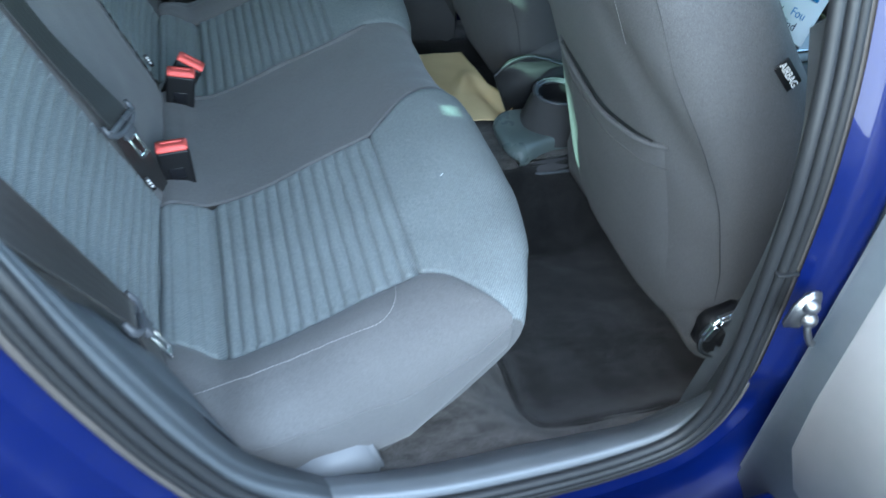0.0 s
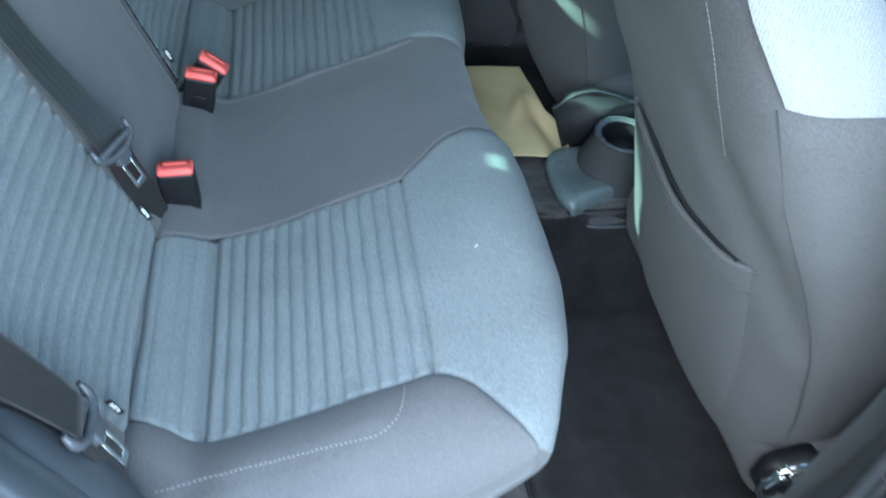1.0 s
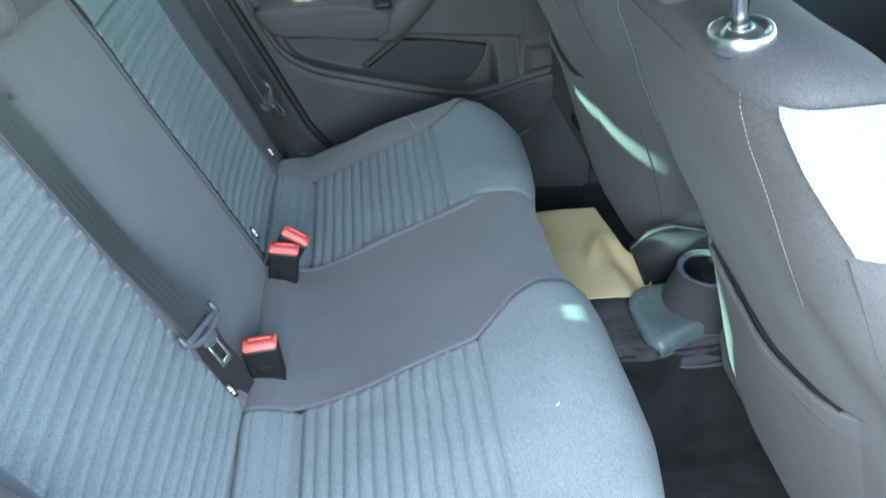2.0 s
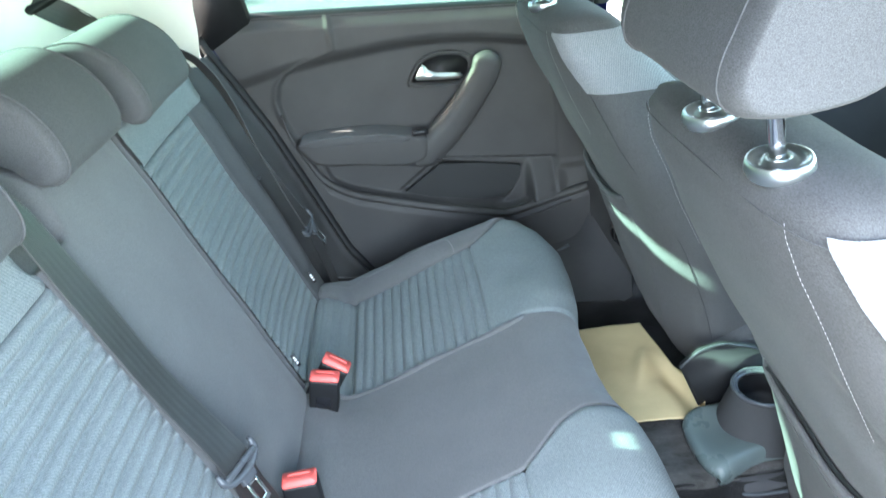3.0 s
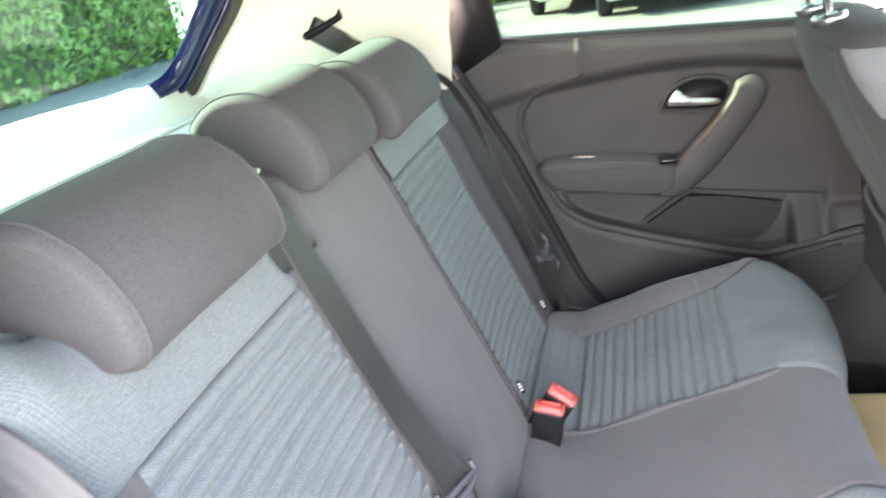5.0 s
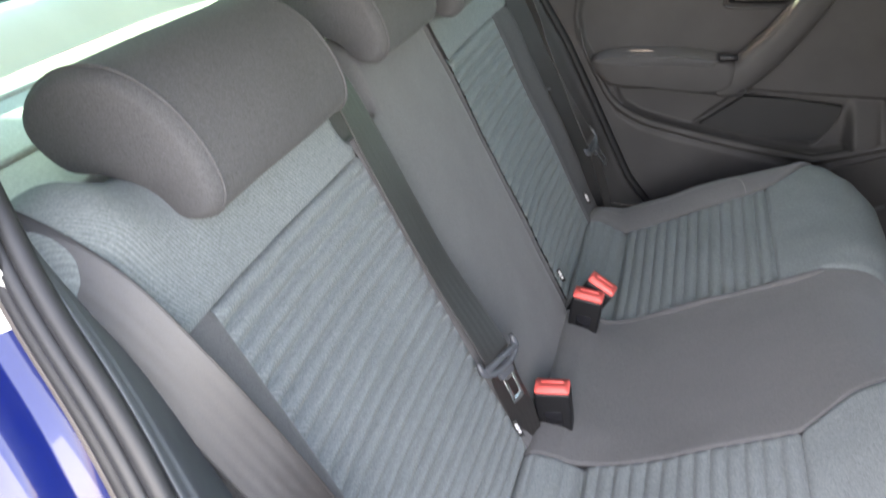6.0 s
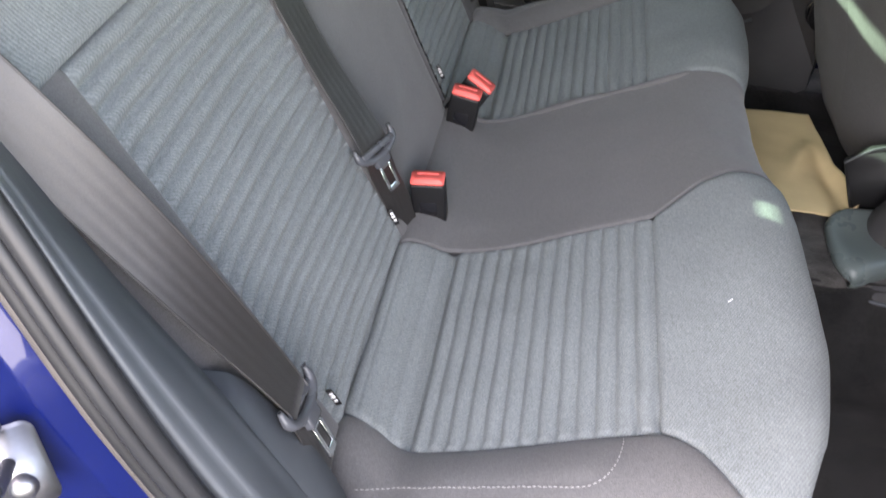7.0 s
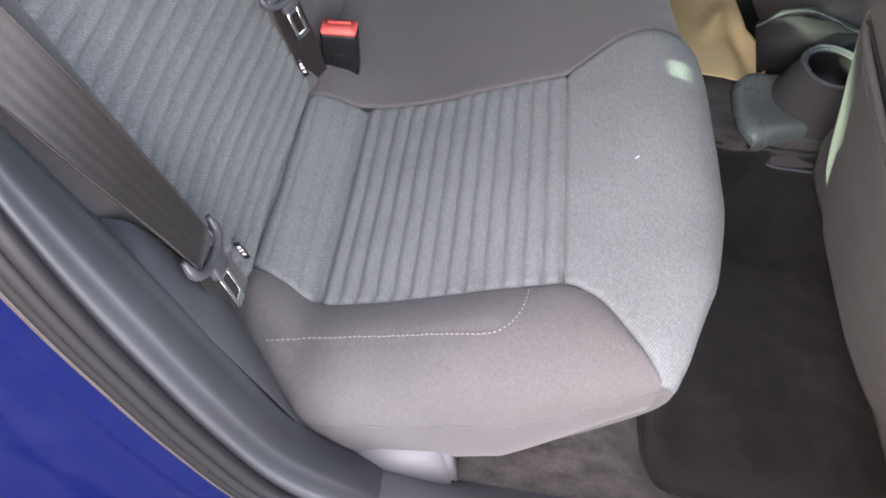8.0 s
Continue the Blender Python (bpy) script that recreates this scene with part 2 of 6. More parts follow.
def spline(pts, n):
    """n points evenly spaced along a smooth curve through pts (any dimension)."""
    p = np.array(pts, float)
    q = np.vstack([2 * p[0] - p[1], p, 2 * p[-1] - p[-2]])
    out = []
    for i in range(len(p) - 1):
        a, b, c, d = q[i:i + 4]
        for t in np.linspace(0, 1, 24, endpoint=False):
            out.append(0.5 * (2 * b + (c - a) * t + (2 * a - 5 * b + 4 * c - d) * t * t + (3 * b - a - 3 * c + d) * t ** 3))
    out.append(p[-1])
    out = np.array(out)
    s = np.r_[0, np.cumsum(np.linalg.norm(np.diff(out, axis=0), axis=1))]
    u = np.linspace(0, s[-1], n)
    return np.stack([np.interp(u, s, out[:, k]) for k in range(p.shape[1])], 1)


def thing(name, loc, label, category, group="", kind=""):
    e = new(name)
    e.location = loc
    e.empty_display_size = 0.05
    return tagged(e, label, category, group, kind)


def origin_of(ob):
    v = Vector((0, 0, 0))
    while ob:
        v += ob.location
        ob = ob.parent
    return v


def part(name, bm, material, parent=None, label="", smooth=True):
    """Links a bmesh given in world places as one mesh object under its thing."""
    me = bpy.data.meshes.new(name)
    if parent:
        bmesh.ops.translate(bm, verts=bm.verts, vec=-origin_of(parent))
    for f in bm.faces:
        f.smooth = smooth
    bm.to_mesh(me)
    bm.free()
    for m in (material if isinstance(material, (list, tuple)) else [material]):
        me.materials.append(m)
    ob = new(name, me)
    if parent:
        ob.parent = parent
    return tagged(ob, label)


def from_grid(rows, closed_u=False, closed_v=False, caps=False, bm=None, flip=False):
    """A bmesh from rows of points. closed_v joins each row's ends; caps fills first and last row."""
    bm = bm or bmesh.new()
    vs = [[bm.verts.new(Vector(p)) for p in row] for row in rows]
    nu, nv = len(vs), len(vs[0])
    for i in range(nu if closed_u else nu - 1):
        for j in range(nv if closed_v else nv - 1):
            a, b, c, d = vs[i][j], vs[(i + 1) % nu][j], vs[(i + 1) % nu][(j + 1) % nv], vs[i][(j + 1) % nv]
            f = (a, d, c, b) if flip else (a, b, c, d)
            if len(set(f)) == 4:
                bm.faces.new(f)
    if caps:
        bm.faces.new(vs[0] if flip else vs[0][::-1])
        bm.faces.new(vs[-1][::-1] if flip else vs[-1])
    return bm


def fixed(bm):
    bmesh.ops.remove_doubles(bm, verts=bm.verts, dist=1e-6)
    bmesh.ops.recalc_face_normals(bm, faces=bm.faces)
    return bm


def box(size, m=None, bevel=0.003, seg=2, bm=None):
    """A bevelled box of that size, centred, put at the pose m."""
    b = bmesh.new()
    bmesh.ops.create_cube(b, size=1)
    bmesh.ops.scale(b, verts=b.verts, vec=size)
    if bevel:
        bmesh.ops.bevel(b, geom=b.edges[:], offset=min(bevel, min(size) * 0.45), segments=seg, profile=0.6, affect="EDGES")
    if m:
        bmesh.ops.transform(b, matrix=m, verts=b.verts)
    return merge(bm, b) if bm else b


def merge(bm, other):
    me = bpy.data.meshes.new("tmp")
    other.to_mesh(me)
    other.free()
    bm.from_mesh(me)
    bpy.data.meshes.remove(me)
    return bm


def tube(path, radius, n=10, closed=False, caps=True, bm=None, flat=1.0, up=(0, 0, 1)):
    """A round or flattened bar along a path."""
    p = [Vector(q) for q in path]
    rows = []
    for i, q in enumerate(p):
        t = (p[(i + 1) % len(p)] - p[i - 1]) if closed else (p[min(i + 1, len(p) - 1)] - p[max(i - 1, 0)])
        t.normalize()
        a = t.cross(Vector(up))
        if a.length < 1e-3:
            a = t.cross(Vector((1, 0, 0)))
        a.normalize()
        b = a.cross(t)
        r = radius[i] if isinstance(radius, (list, tuple)) else radius
        rows.append([q + a * math.cos(k * 2 * math.pi / n) * r + b * math.sin(k * 2 * math.pi / n) * r * flat for k in range(n)])
    return from_grid(rows, closed_u=closed, closed_v=True, caps=caps and not closed, bm=bm)


def strap(path, width_dirs, width, thick=0.0014, n_across=31):
    """Flat webbing along a path; width_dirs gives its cross direction at each point."""
    rows = []
    p = [Vector(q) for q in path]
    for i, q in enumerate(p):
        t = (p[min(i + 1, len(p) - 1)] - p[max(i - 1, 0)]).normalized()
        w = Vector(width_dirs[i])
        w = (w - t * w.dot(t)).normalized()
        nrm = t.cross(w).normalized()
        ring = []
        for k in range(n_across):
            u = k / (n_across - 1) - 0.5
            ring.append(q + w * u * width + nrm * (thick / 2 + 0.00008 * math.cos(2 * math.pi * 5 * u)))
        for k in reversed(range(n_across)):
            u = k / (n_across - 1) - 0.5
            ring.append(q + w * u * width - nrm * (thick / 2 + 0.00008 * math.cos(2 * math.pi * 5 * u)))
        rows.append(ring)
    return fixed(from_grid(rows, closed_v=True, caps=True))


def lathe(profile, m=None, n=28):
    """A turned body: profile of (radius, height)."""
    rows = [[(r * math.cos(2 * math.pi * k / n), r * math.sin(2 * math.pi * k / n), h) for k in range(n)] for r, h in profile]
    bm = from_grid(rows, closed_v=True)
    bm = fixed(bm)
    if m:
        bmesh.ops.transform(bm, matrix=m, verts=bm.verts)
    return bm


def plate(outline, thick, m=None, bevel=0.0015, seg=2):
    """A flat plate from a closed outline in its own x-y plane."""
    bm = bmesh.new()
    vs = [bm.verts.new((x, y, -thick / 2)) for x, y in outline]
    f = bm.faces.new(vs)
    r = bmesh.ops.extrude_face_region(bm, geom=[f])
    bmesh.ops.translate(bm, verts=[v for v in r["geom"] if isinstance(v, bmesh.types.BMVert)], vec=(0, 0, thick))
    bmesh.ops.recalc_face_normals(bm, faces=bm.faces)
    if bevel:
        es = [e for e in bm.edges if len(e.link_faces) == 2 and e.calc_face_angle() > 0.9]
        bmesh.ops.bevel(bm, geom=es, offset=bevel, segments=seg, affect="EDGES")
    if m:
        bmesh.ops.transform(bm, matrix=m, verts=bm.verts)
    return bm


def frame_of(o, xdir, ydir):
    """A pose with its x along xdir and its y near ydir."""
    x = Vector(xdir).normalized()
    z = x.cross(Vector(ydir)).normalized()
    y = z.cross(x)
    return Matrix.Translation(o) @ Matrix((x, y, z)).transposed().to_4x4()


def roundrect(w, h, r, n=5):
    pts = []
    for cx, cy, a0 in ((w / 2 - r, h / 2 - r, 0), (-w / 2 + r, h / 2 - r, 90), (-w / 2 + r, -h / 2 + r, 180), (w / 2 - r, -h / 2 + r, 270)):
        for k in range(n + 1):
            a = radians(a0 + 90 * k / n)
            pts.append((cx + r * math.cos(a), cy + r * math.sin(a)))
    return pts


def lettering(name, text, size, m, material, parent, extrude=0.0002):
    cu = bpy.data.curves.new("letters", "FONT")
    cu.body, cu.size, cu.extrude, cu.align_x, cu.align_y = text, size, extrude, "CENTER", "CENTER"
    tmp = bpy.data.objects.new("letters", cu)
    me = bpy.data.meshes.new_from_object(tmp)
    bpy.data.objects.remove(tmp)
    bm = bmesh.new()
    bm.from_mesh(me)
    bpy.data.meshes.remove(me)
    bmesh.ops.transform(bm, matrix=m, verts=bm.verts)
    return part(name, bm, material, parent, smooth=False)


# ---------------------------------------------------------------- rear bench
RIB = 0.0202


class Profile:
    """A smooth x-z line with lengths and normals, used for cushion and backrest."""

    def __init__(self, pts, n=700):
        self.p = spline(pts, n)
        d = np.gradient(self.p, axis=0)
        d /= np.linalg.norm(d, axis=1)[:, None]
        self.nrm = np.stack([-d[:, 1], d[:, 0]], 1)
        self.s = np.r_[0, np.cumsum(np.linalg.norm(np.diff(self.p, axis=0), axis=1))]
        self.length = self.s[-1]

    def at(self, s):
        return np.interp(s, self.s, self.p[:, 0]), np.interp(s, self.s, self.p[:, 1])

    def normal(self, s):
        return np.interp(s, self.s, self.nrm[:, 0]), np.interp(s, self.s, self.nrm[:, 1])

    def near(self, x, z):
        return self.s[np.argmin(np.hypot(self.p[:, 0] - x, self.p[:, 1] - z))]


CP = Profile([(0.035, 0.455), (0.068, 0.503), (0.10, 0.496), (0.136, 0.476), (0.21, 0.498), (0.30, 0.538), (0.384, 0.573), (0.44, 0.594),
              (0.49, 0.606), (0.528, 0.600), (0.553, 0.575), (0.556, 0.53), (0.535, 0.46), (0.50, 0.40), (0.47, 0.355)])
S_BIGHT, S_CREASE, S_SEAM = CP.near(0.062, 0.497), CP.near(0.136, 0.476), CP.near(0.384, 0.573)
S_TOP, S_CORNER, S_END = CP.near(0.49, 0.606), CP.near(0.520, 0.602), CP.length
NOSE_Y = [-0.60, -0.54, -0.46, -0.35, -0.17, -0.12, -0.06, 0, 0.07, 0.13, 0.17, 0.20, 0.24, 0.30, 0.38, 0.46, 0.54, 0.60]
NOSE_DX = [-0.062, -0.036, -0.010, 0.0, -0.002, -0.008, -0.022, -0.027, -0.029, -0.030, -0.024, -0.017, -0.012, -0.005, -0.002, -0.012, -0.036, -0.062]
NOSE_DZ = [-0.040, -0.021, -0.007, 0.0, 0.006, 0.008, 0.0, -0.003, -0.004, -0.003, 0.0, 0.003, 0.003, 0.0, -0.002, -0.009, -0.021, -0.040]


def rib_height(d, amp):
    """Rounded flutes with narrow valleys."""
    return amp * (abs(math.sin(math.pi * d / RIB)) ** 0.62 - 1.0)


def wobble(a, b, scale, amp):
    return amp * noise.noise(Vector((a * scale, b * scale, 3.1)))


def cushion_point(s, y, extra=0.0):
    x, z = CP.at(s)
    nx, nz = CP.normal(s)
    w = smooth01((s - S_SEAM + 0.02) / (S_TOP - S_SEAM + 0.02))
    a = abs(y)
    x += w * np.interp(y, NOSE_Y, NOSE_DX)
    z += w * np.interp(y, NOSE_Y, NOSE_DZ)
    x -= 0.5 * max(0.0, s - S_TOP - 0.045) * smooth01((a - 0.36) / 0.17)
    mid = 1 - smooth01((a - 0.10) / 0.07)
    z += mid * (0.013 * math.exp(-((s - S_CREASE) / 0.05) ** 2) - 0.003)
    e = extra + wobble(s + 7, y, 6, 0.004) + wobble(s, y + 5, 22, 0.0012)
    return x + nx * e, y, z + nz * e


def y_in(s):
    """Seam between the fluted seat and the plain middle."""
    return np.interp(s, [S_BIGHT, S_CREASE, S_SEAM, lerp(S_SEAM, S_TOP, 0.6), S_TOP, S_END], [0.186, 0.163, 0.167, 0.118, 0.102, 0.100])


def y_in_far(s):
    """The same seam on the far, separately upholstered side."""
    return np.interp(s, [S_BIGHT, S_CREASE, S_SEAM, lerp(S_SEAM, S_TOP, 0.6), S_TOP, S_END], [0.186, 0.163, 0.160, 0.153, 0.146, 0.140])


def y_out(s):
    """Seam between the fluted seat and the outer side."""
    t = (s - S_SEAM) / (S_CORNER - S_SEAM)
    if t <= 0:
        return np.interp(s, [S_BIGHT, S_CREASE, S_SEAM], [0.455, 0.474, 0.472])
    t = min(t, 1.0)
    return 0.472 + 0.100 * (0.35 * t + 0.65 * t ** 1.6)


def valley(dist, depth=0.0032, width=0.0024):
    return -depth * math.exp(-(dist / width) ** 2)


def cushion_patch(s0, s1, ns, ya, yb, ny, sgn, ribs, seams):
    """A panel between two seam lines; seams: which of its sides (rear, front, a, b) are sewn down."""
    rows = []
    for i in range(ns):
        s = lerp(s0, s1, i / (ns - 1))
        a, b = ya(s), yb(s)
        row = []
        for j in range(ny):
            t = j / (ny - 1)
            t = t + 0.12 * math.sin(2 * math.pi * t) * -0.5
            y = lerp(a, b, t)
            e = 0.0
            if ribs:
                d = s - S_CREASE
                amp = 0.0058 if d > 0 else 0.003
                amp *= smooth01(min(abs(y - a), abs(y - b)) / 0.008)
                amp *= 1 + wobble(s * 40, y + 2, 2.2, 0.35) + wobble(s * 9, y, 70, 0.22)
                e += rib_height((d if d > 0 else d * 0.9) + wobble(y * 3, s, 9, 0.0016) * smooth01(d / 0.03), amp)
                e += valley(abs(d), 0.008, 0.006)
            if "a" in seams:
                e += valley(abs(y - a))
            if "b" in seams:
                e += valley(abs(y - b))
            if "rear" in seams:
                e += valley(s - s0, 0.0045, 0.0022)
            if "front" in seams:
                e += valley(s1 - s, 0.0045, 0.0022)
            row.append(cushion_point(s, sgn * y, e))
        rows.append(row)
    return fixed(from_grid(rows))


def bolster_rows(sgn, n=70):
    rows, stitch, ridge = [], [], []
    for i in range(n):
        s = lerp(S_BIGHT - 0.02, S_CORNER, i / (n - 1))
        yr = y_out(max(s, S_BIGHT))
        x, _, z0 = cushion_point(s, sgn * yr, 0)
        ry = np.interp(x, [0.05, 0.08, 0.11, 0.14, 0.18, 0.35, 0.475], [0.545, 0.560, 0.582, 0.597, 0.603, 0.596, 0.578])
        rz = np.interp(x, [0.05, 0.18, 0.35, 0.42, 0.475], [0.445, 0.462, 0.497, 0.530, 0.572])
        bz = np.interp(x, [0.05, 0.18, 0.35, 0.475], [0.325, 0.330, 0.380, 0.505])
        w = ry - yr
        drop = z0 - rz
        up = 0.016 * smooth01((x - 0.08) / 0.1) * (1 - smooth01((x - 0.29) / 0.12))
        pts = [(yr, z0 - 0.004), (yr + 0.03 * w, z0 + 0.001), (yr + 0.2 * w, z0 + 0.005 + 0.5 * up), (yr + 0.42 * w, z0 + 0.003 + up), (yr + 0.63 * w, z0 - 0.08 * drop + up),
               (yr + 0.82 * w, z0 - 0.30 * drop + 0.7 * up), (yr + 0.95 * w, z0 - 0.66 * drop), (ry, rz), (ry + 0.001, rz - 0.35 * (rz - bz)), (ry - 0.006, rz - 0.75 * (rz - bz)), (ry - 0.018, bz)]
        c = spline(pts, 40)
        row = []
        for k, (y, z) in enumerate(c):
            e = wobble(x * 1.3 + 4, y + z, 9, 0.004)
            st = valley(y - (yr + 0.47 * w), 0.002, 0.006) if z > rz + 0.01 and x < 0.33 else 0
            row.append((x, sgn * (y + e), z + e + st))
        rows.append(row)
        if 0.085 < x < 0.325:
            k = int(np.argmin(np.abs(c[:, 0] - (yr + 0.47 * w)) + (c[:, 1] < rz) * 1))
            stitch.append(row[k])
        k = int(np.argmin(np.hypot(c[:, 0] - ry, c[:, 1] - rz)))
        ridge.append(row[k])
    return rows, stitch, ridge


def stitch_line(path, step=0.0052, r=0.0006):
    """Single short stitches along a path."""
    p = spline(path, 400)
    s = np.r_[0, np.cumsum(np.linalg.norm(np.diff(p, axis=0), axis=1))]
    bm = bmesh.new()
    for k in range(int(s[-1] / step)):
        a, b = k * step, k * step + step * 0.62
        q = [[np.interp(v, s, p[:, i]) for i in range(3)] for v in (a, (a + b) / 2, b)]
        q[1][2] += 0.0006
        tube(q, [r * 0.6, r, r * 0.6], 6, bm=bm)
    return bm


bench = thing("rear_seat_cushion", (0.3, 0, 0.36), "grey cloth rear bench cushion with fluted seat panels", "car seat")
for sgn, y_seam in ((-1, y_in), (1, y_in_far)):
    part("fluted_panel", cushion_patch(S_BIGHT - 0.035, S_SEAM, 230, y_seam, y_out, 44, sgn, True, ("front", "a", "b")), HEATHER, bench, "fluted heather grey cloth panel")
    part("front_panel", cushion_patch(S_SEAM, S_END, 90, y_seam, y_out, 46, sgn, False, ("rear", "a", "b")), HEATHER, bench, "heather grey cloth front roll")
    rows, stitch, ridge = bolster_rows(sgn)
    part("side_bolster", fixed(from_grid(rows)), BENCH_CLOTH, bench, "plain grey cloth side bolster")
    part("edge_piping", tube(spline(ridge[::6] + [ridge[-1]], 60), 0.0013, 8), BENCH_CLOTH, bench)
    gus = []
    for s in np.linspace(S_CORNER, S_END, 24):
        x, y, z = cushion_point(s, sgn * 0.5715, -0.002)
        gus.append([(x, y, z), (x - 0.012, sgn * 0.572, z - 0.003), (x - 0.04, sgn * 0.562, z - 0.012), (x - 0.09, sgn * 0.545, z - 0.03), (x - 0.16, sgn * 0.53, z - 0.06)])
    part("corner_gusset", fixed(from_grid(gus)), BENCH_CLOTH, bench)
    skin = np.array([p for r in rows for p in r if p[2] > 0.5])
    seam = []
    for x, y in spline([(0.100, 0.541), (0.171, 0.528), (0.262, 0.531), (0.310, 0.534), (0.331, 0.528), (0.344, 0.512), (0.351, 0.488), (0.352, 0.475)], 60):
        gap = np.hypot(skin[:, 0] - x, skin[:, 1] - sgn * y)
        near = np.argsort(gap)[:4]
        wt = 1 / (gap[near] + 0.0005)
        seam.append((x, sgn * y, float((skin[near, 2] * wt).sum() / wt.sum()) + 0.0010))
    part("stitching", stitch_line(seam), THREAD, bench, "pale stitched seam")
part("middle_panel", cushion_patch(S_BIGHT - 0.035, S_END, 150, lambda s: -y_in(s), y_in_far, 150, 1, False, ("a", "b")), BENCH_CLOTH, bench, "plain dark grey cloth middle seat")
roll = [cushion_point(s, y_in_far(s) - 0.010 + 0.012 * smooth01((s - S_TOP + 0.05) / 0.05), 0.0005 - 0.0045 - 0.012 * smooth01((s - S_TOP + 0.035) / 0.035)) for s in np.linspace(S_BIGHT + 0.03, S_TOP, 60)]
part("edge_roll", tube(roll, [0.0075 + 0.0010 * math.sin(k * 0.3) for k in range(60)], 12), BENCH_CLOTH, bench, "rolled cloth edge between the seats")
core = []
for y in np.linspace(-0.53, 0.53, 41):
    ring = [cushion_point(s, y, -0.018) for s in np.linspace(S_BIGHT - 0.03, S_END, 60)]
    a = abs(y)
    if a > 0.45:
        ring = [(px, py, min(pz, 0.55 - (a - 0.45) * 1.2)) for px, py, pz in ring]
    core.append(ring + [(0.40, y, 0.34), (0.25, y, 0.345), (0.06, y, 0.36)])
part("foam_core", fixed(from_grid(core, closed_v=True, caps=True)), BENCH_CLOTH, bench)

BP = Profile([(0.082, 0.455), (0.0685, 0.503), (0.033, 0.596), (-0.002, 0.689), (-0.037, 0.782), (-0.072, 0.876), (-0.100, 0.950),
              (-0.114, 0.985), (-0.135, 1.006), (-0.163, 1.012), (-0.19, 1.0), (-0.205, 0.965), (-0.21, 0.90)])
H_BASE, H_RIB1 = BP.near(0.0685, 0.503), BP.near(-0.088, 0.917)


def back_point(h, y, extra=0.0):
    x, z = BP.at(h)
    nx, nz = BP.normal(h)
    nx, nz = -nx, -nz
    a = abs(y)
    z += smooth01((h - H_RIB1 - 0.01) / 0.06) * np.interp(y, [-0.50, -0.45, -0.188, -0.176, -0.094, -0.082, 0.115, 0.13, 0.186, 0.20, 0.45, 0.50], [0.022, 0.0, 0.0, -0.051, -0.051, 0.0, 0.0, -0.004, -0.004, 0.0, 0.0, 0.022])
    up = smooth01((h - H_BASE) / 0.12)
    e = extra + 0.012 * math.exp(-((a - 0.515) / 0.032) ** 2) * up * (1 - 0.7 * smooth01((h - H_RIB1 + 0.05) / 0.1))
    if a > 0.545:
        e -= 16 * (a - 0.545) ** 2
    e -= 0.006 * (1 - ((a - 0.31) / 0.15) ** 2 if abs(a - 0.31) < 0.15 else 0)
    e += wobble(h, y, 6, 0.004) + wobble(h + 3, y, 20, 0.0012)
    return x + nx * e, y, z + nz * e


def back_patch(h0, h1, nh, ya, yb, ny, ribs=False, seams=(), sharp=()):
    rows = []
    for i in range(nh):
        h = lerp(h0, h1, i / (nh - 1))
        row = []
        for j in range(ny):
            t = j / (ny - 1)
            y = lerp(ya, yb, t)
            e = 0.0
            if ribs:
                e += rib_height(h - H_RIB1 + wobble(y * 3, h, 9, 0.0007), 0.0105 * smooth01(min(abs(y - ya), abs(y - yb)) / 0.008) * (1 + wobble(h * 9, y, 70, 0.12)))
            if "a" in seams:
                e += valley(abs(y - ya))
            if "b" in seams:
                e += valley(abs(y - yb))
            if "low" in seams:
                e += valley(h - h0)
            if "top" in seams:
                e += valley(h1 - h)
            for side, yy in (("a", ya), ("b", yb)):
                if side in sharp:
                    e -= 0.016 * math.exp(-abs(y - yy) / 0.006)
            row.append(back_point(h, y, e))
        rows.append(row)
    return fixed(from_grid(rows))


def shell(y0, y1):
    """The closed body behind the cloth panels."""
    rows = []
    for y in np.linspace(y0, y1, 30):
        ring = [back_point(h, y, -0.014) for h in np.linspace(0.0, BP.length, 60)]
        rows.append(ring + [(-0.17, y, 0.70), (-0.05, y, 0.45)])
    return fixed(from_grid(rows, closed_v=True, caps=True))


H0 = 0.012
back_near = thing("folding_rear_seat", (0.0, -0.2, 0.46), "wide part of the split rear backrest in grey cloth", "car seat", "rear backrests")
part("fluted_panel", back_patch(H0, H_RIB1, 220, -0.473, -0.172, 42, True, ("a", "b", "top")), HEATHER, back_near, "fluted heather grey cloth panel")
part("upper_panel", back_patch(H_RIB1, BP.length - 0.05, 50, -0.590, -0.172, 50, False, ("low", "b")), HEATHER, back_near, "heather grey cloth shoulder panel")
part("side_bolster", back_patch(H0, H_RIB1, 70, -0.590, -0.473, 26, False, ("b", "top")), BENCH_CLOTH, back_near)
part("middle_panel", back_patch(H0, BP.length - 0.05, 110, -0.172, 0.164, 50, False, ("a",), ("b",)), BENCH_CLOTH, back_near, "plain dark grey cloth middle backrest")
part("shell", shell(-0.57, 0.160), BENCH_CLOTH, back_near)
back_far = thing("folding_rear_seat", (0.0, 0.37, 0.46), "narrow part of the split rear backrest in grey cloth", "car seat", "rear backrests")
part("fluted_panel", back_patch(H0, H_RIB1, 190, 0.179, 0.450, 40, True, ("a", "b", "top")), HEATHER, back_far, "fluted heather grey cloth panel")
part("inner_edge", back_patch(H0, BP.length - 0.05, 90, 0.168, 0.179, 10, False, ("b",), ("a",)), BENCH_CLOTH, back_far)
part("upper_panel", back_patch(H_RIB1, BP.length - 0.05, 50, 0.179, 0.590, 50, False, ("low",)), HEATHER, back_far, "heather grey cloth shoulder panel")
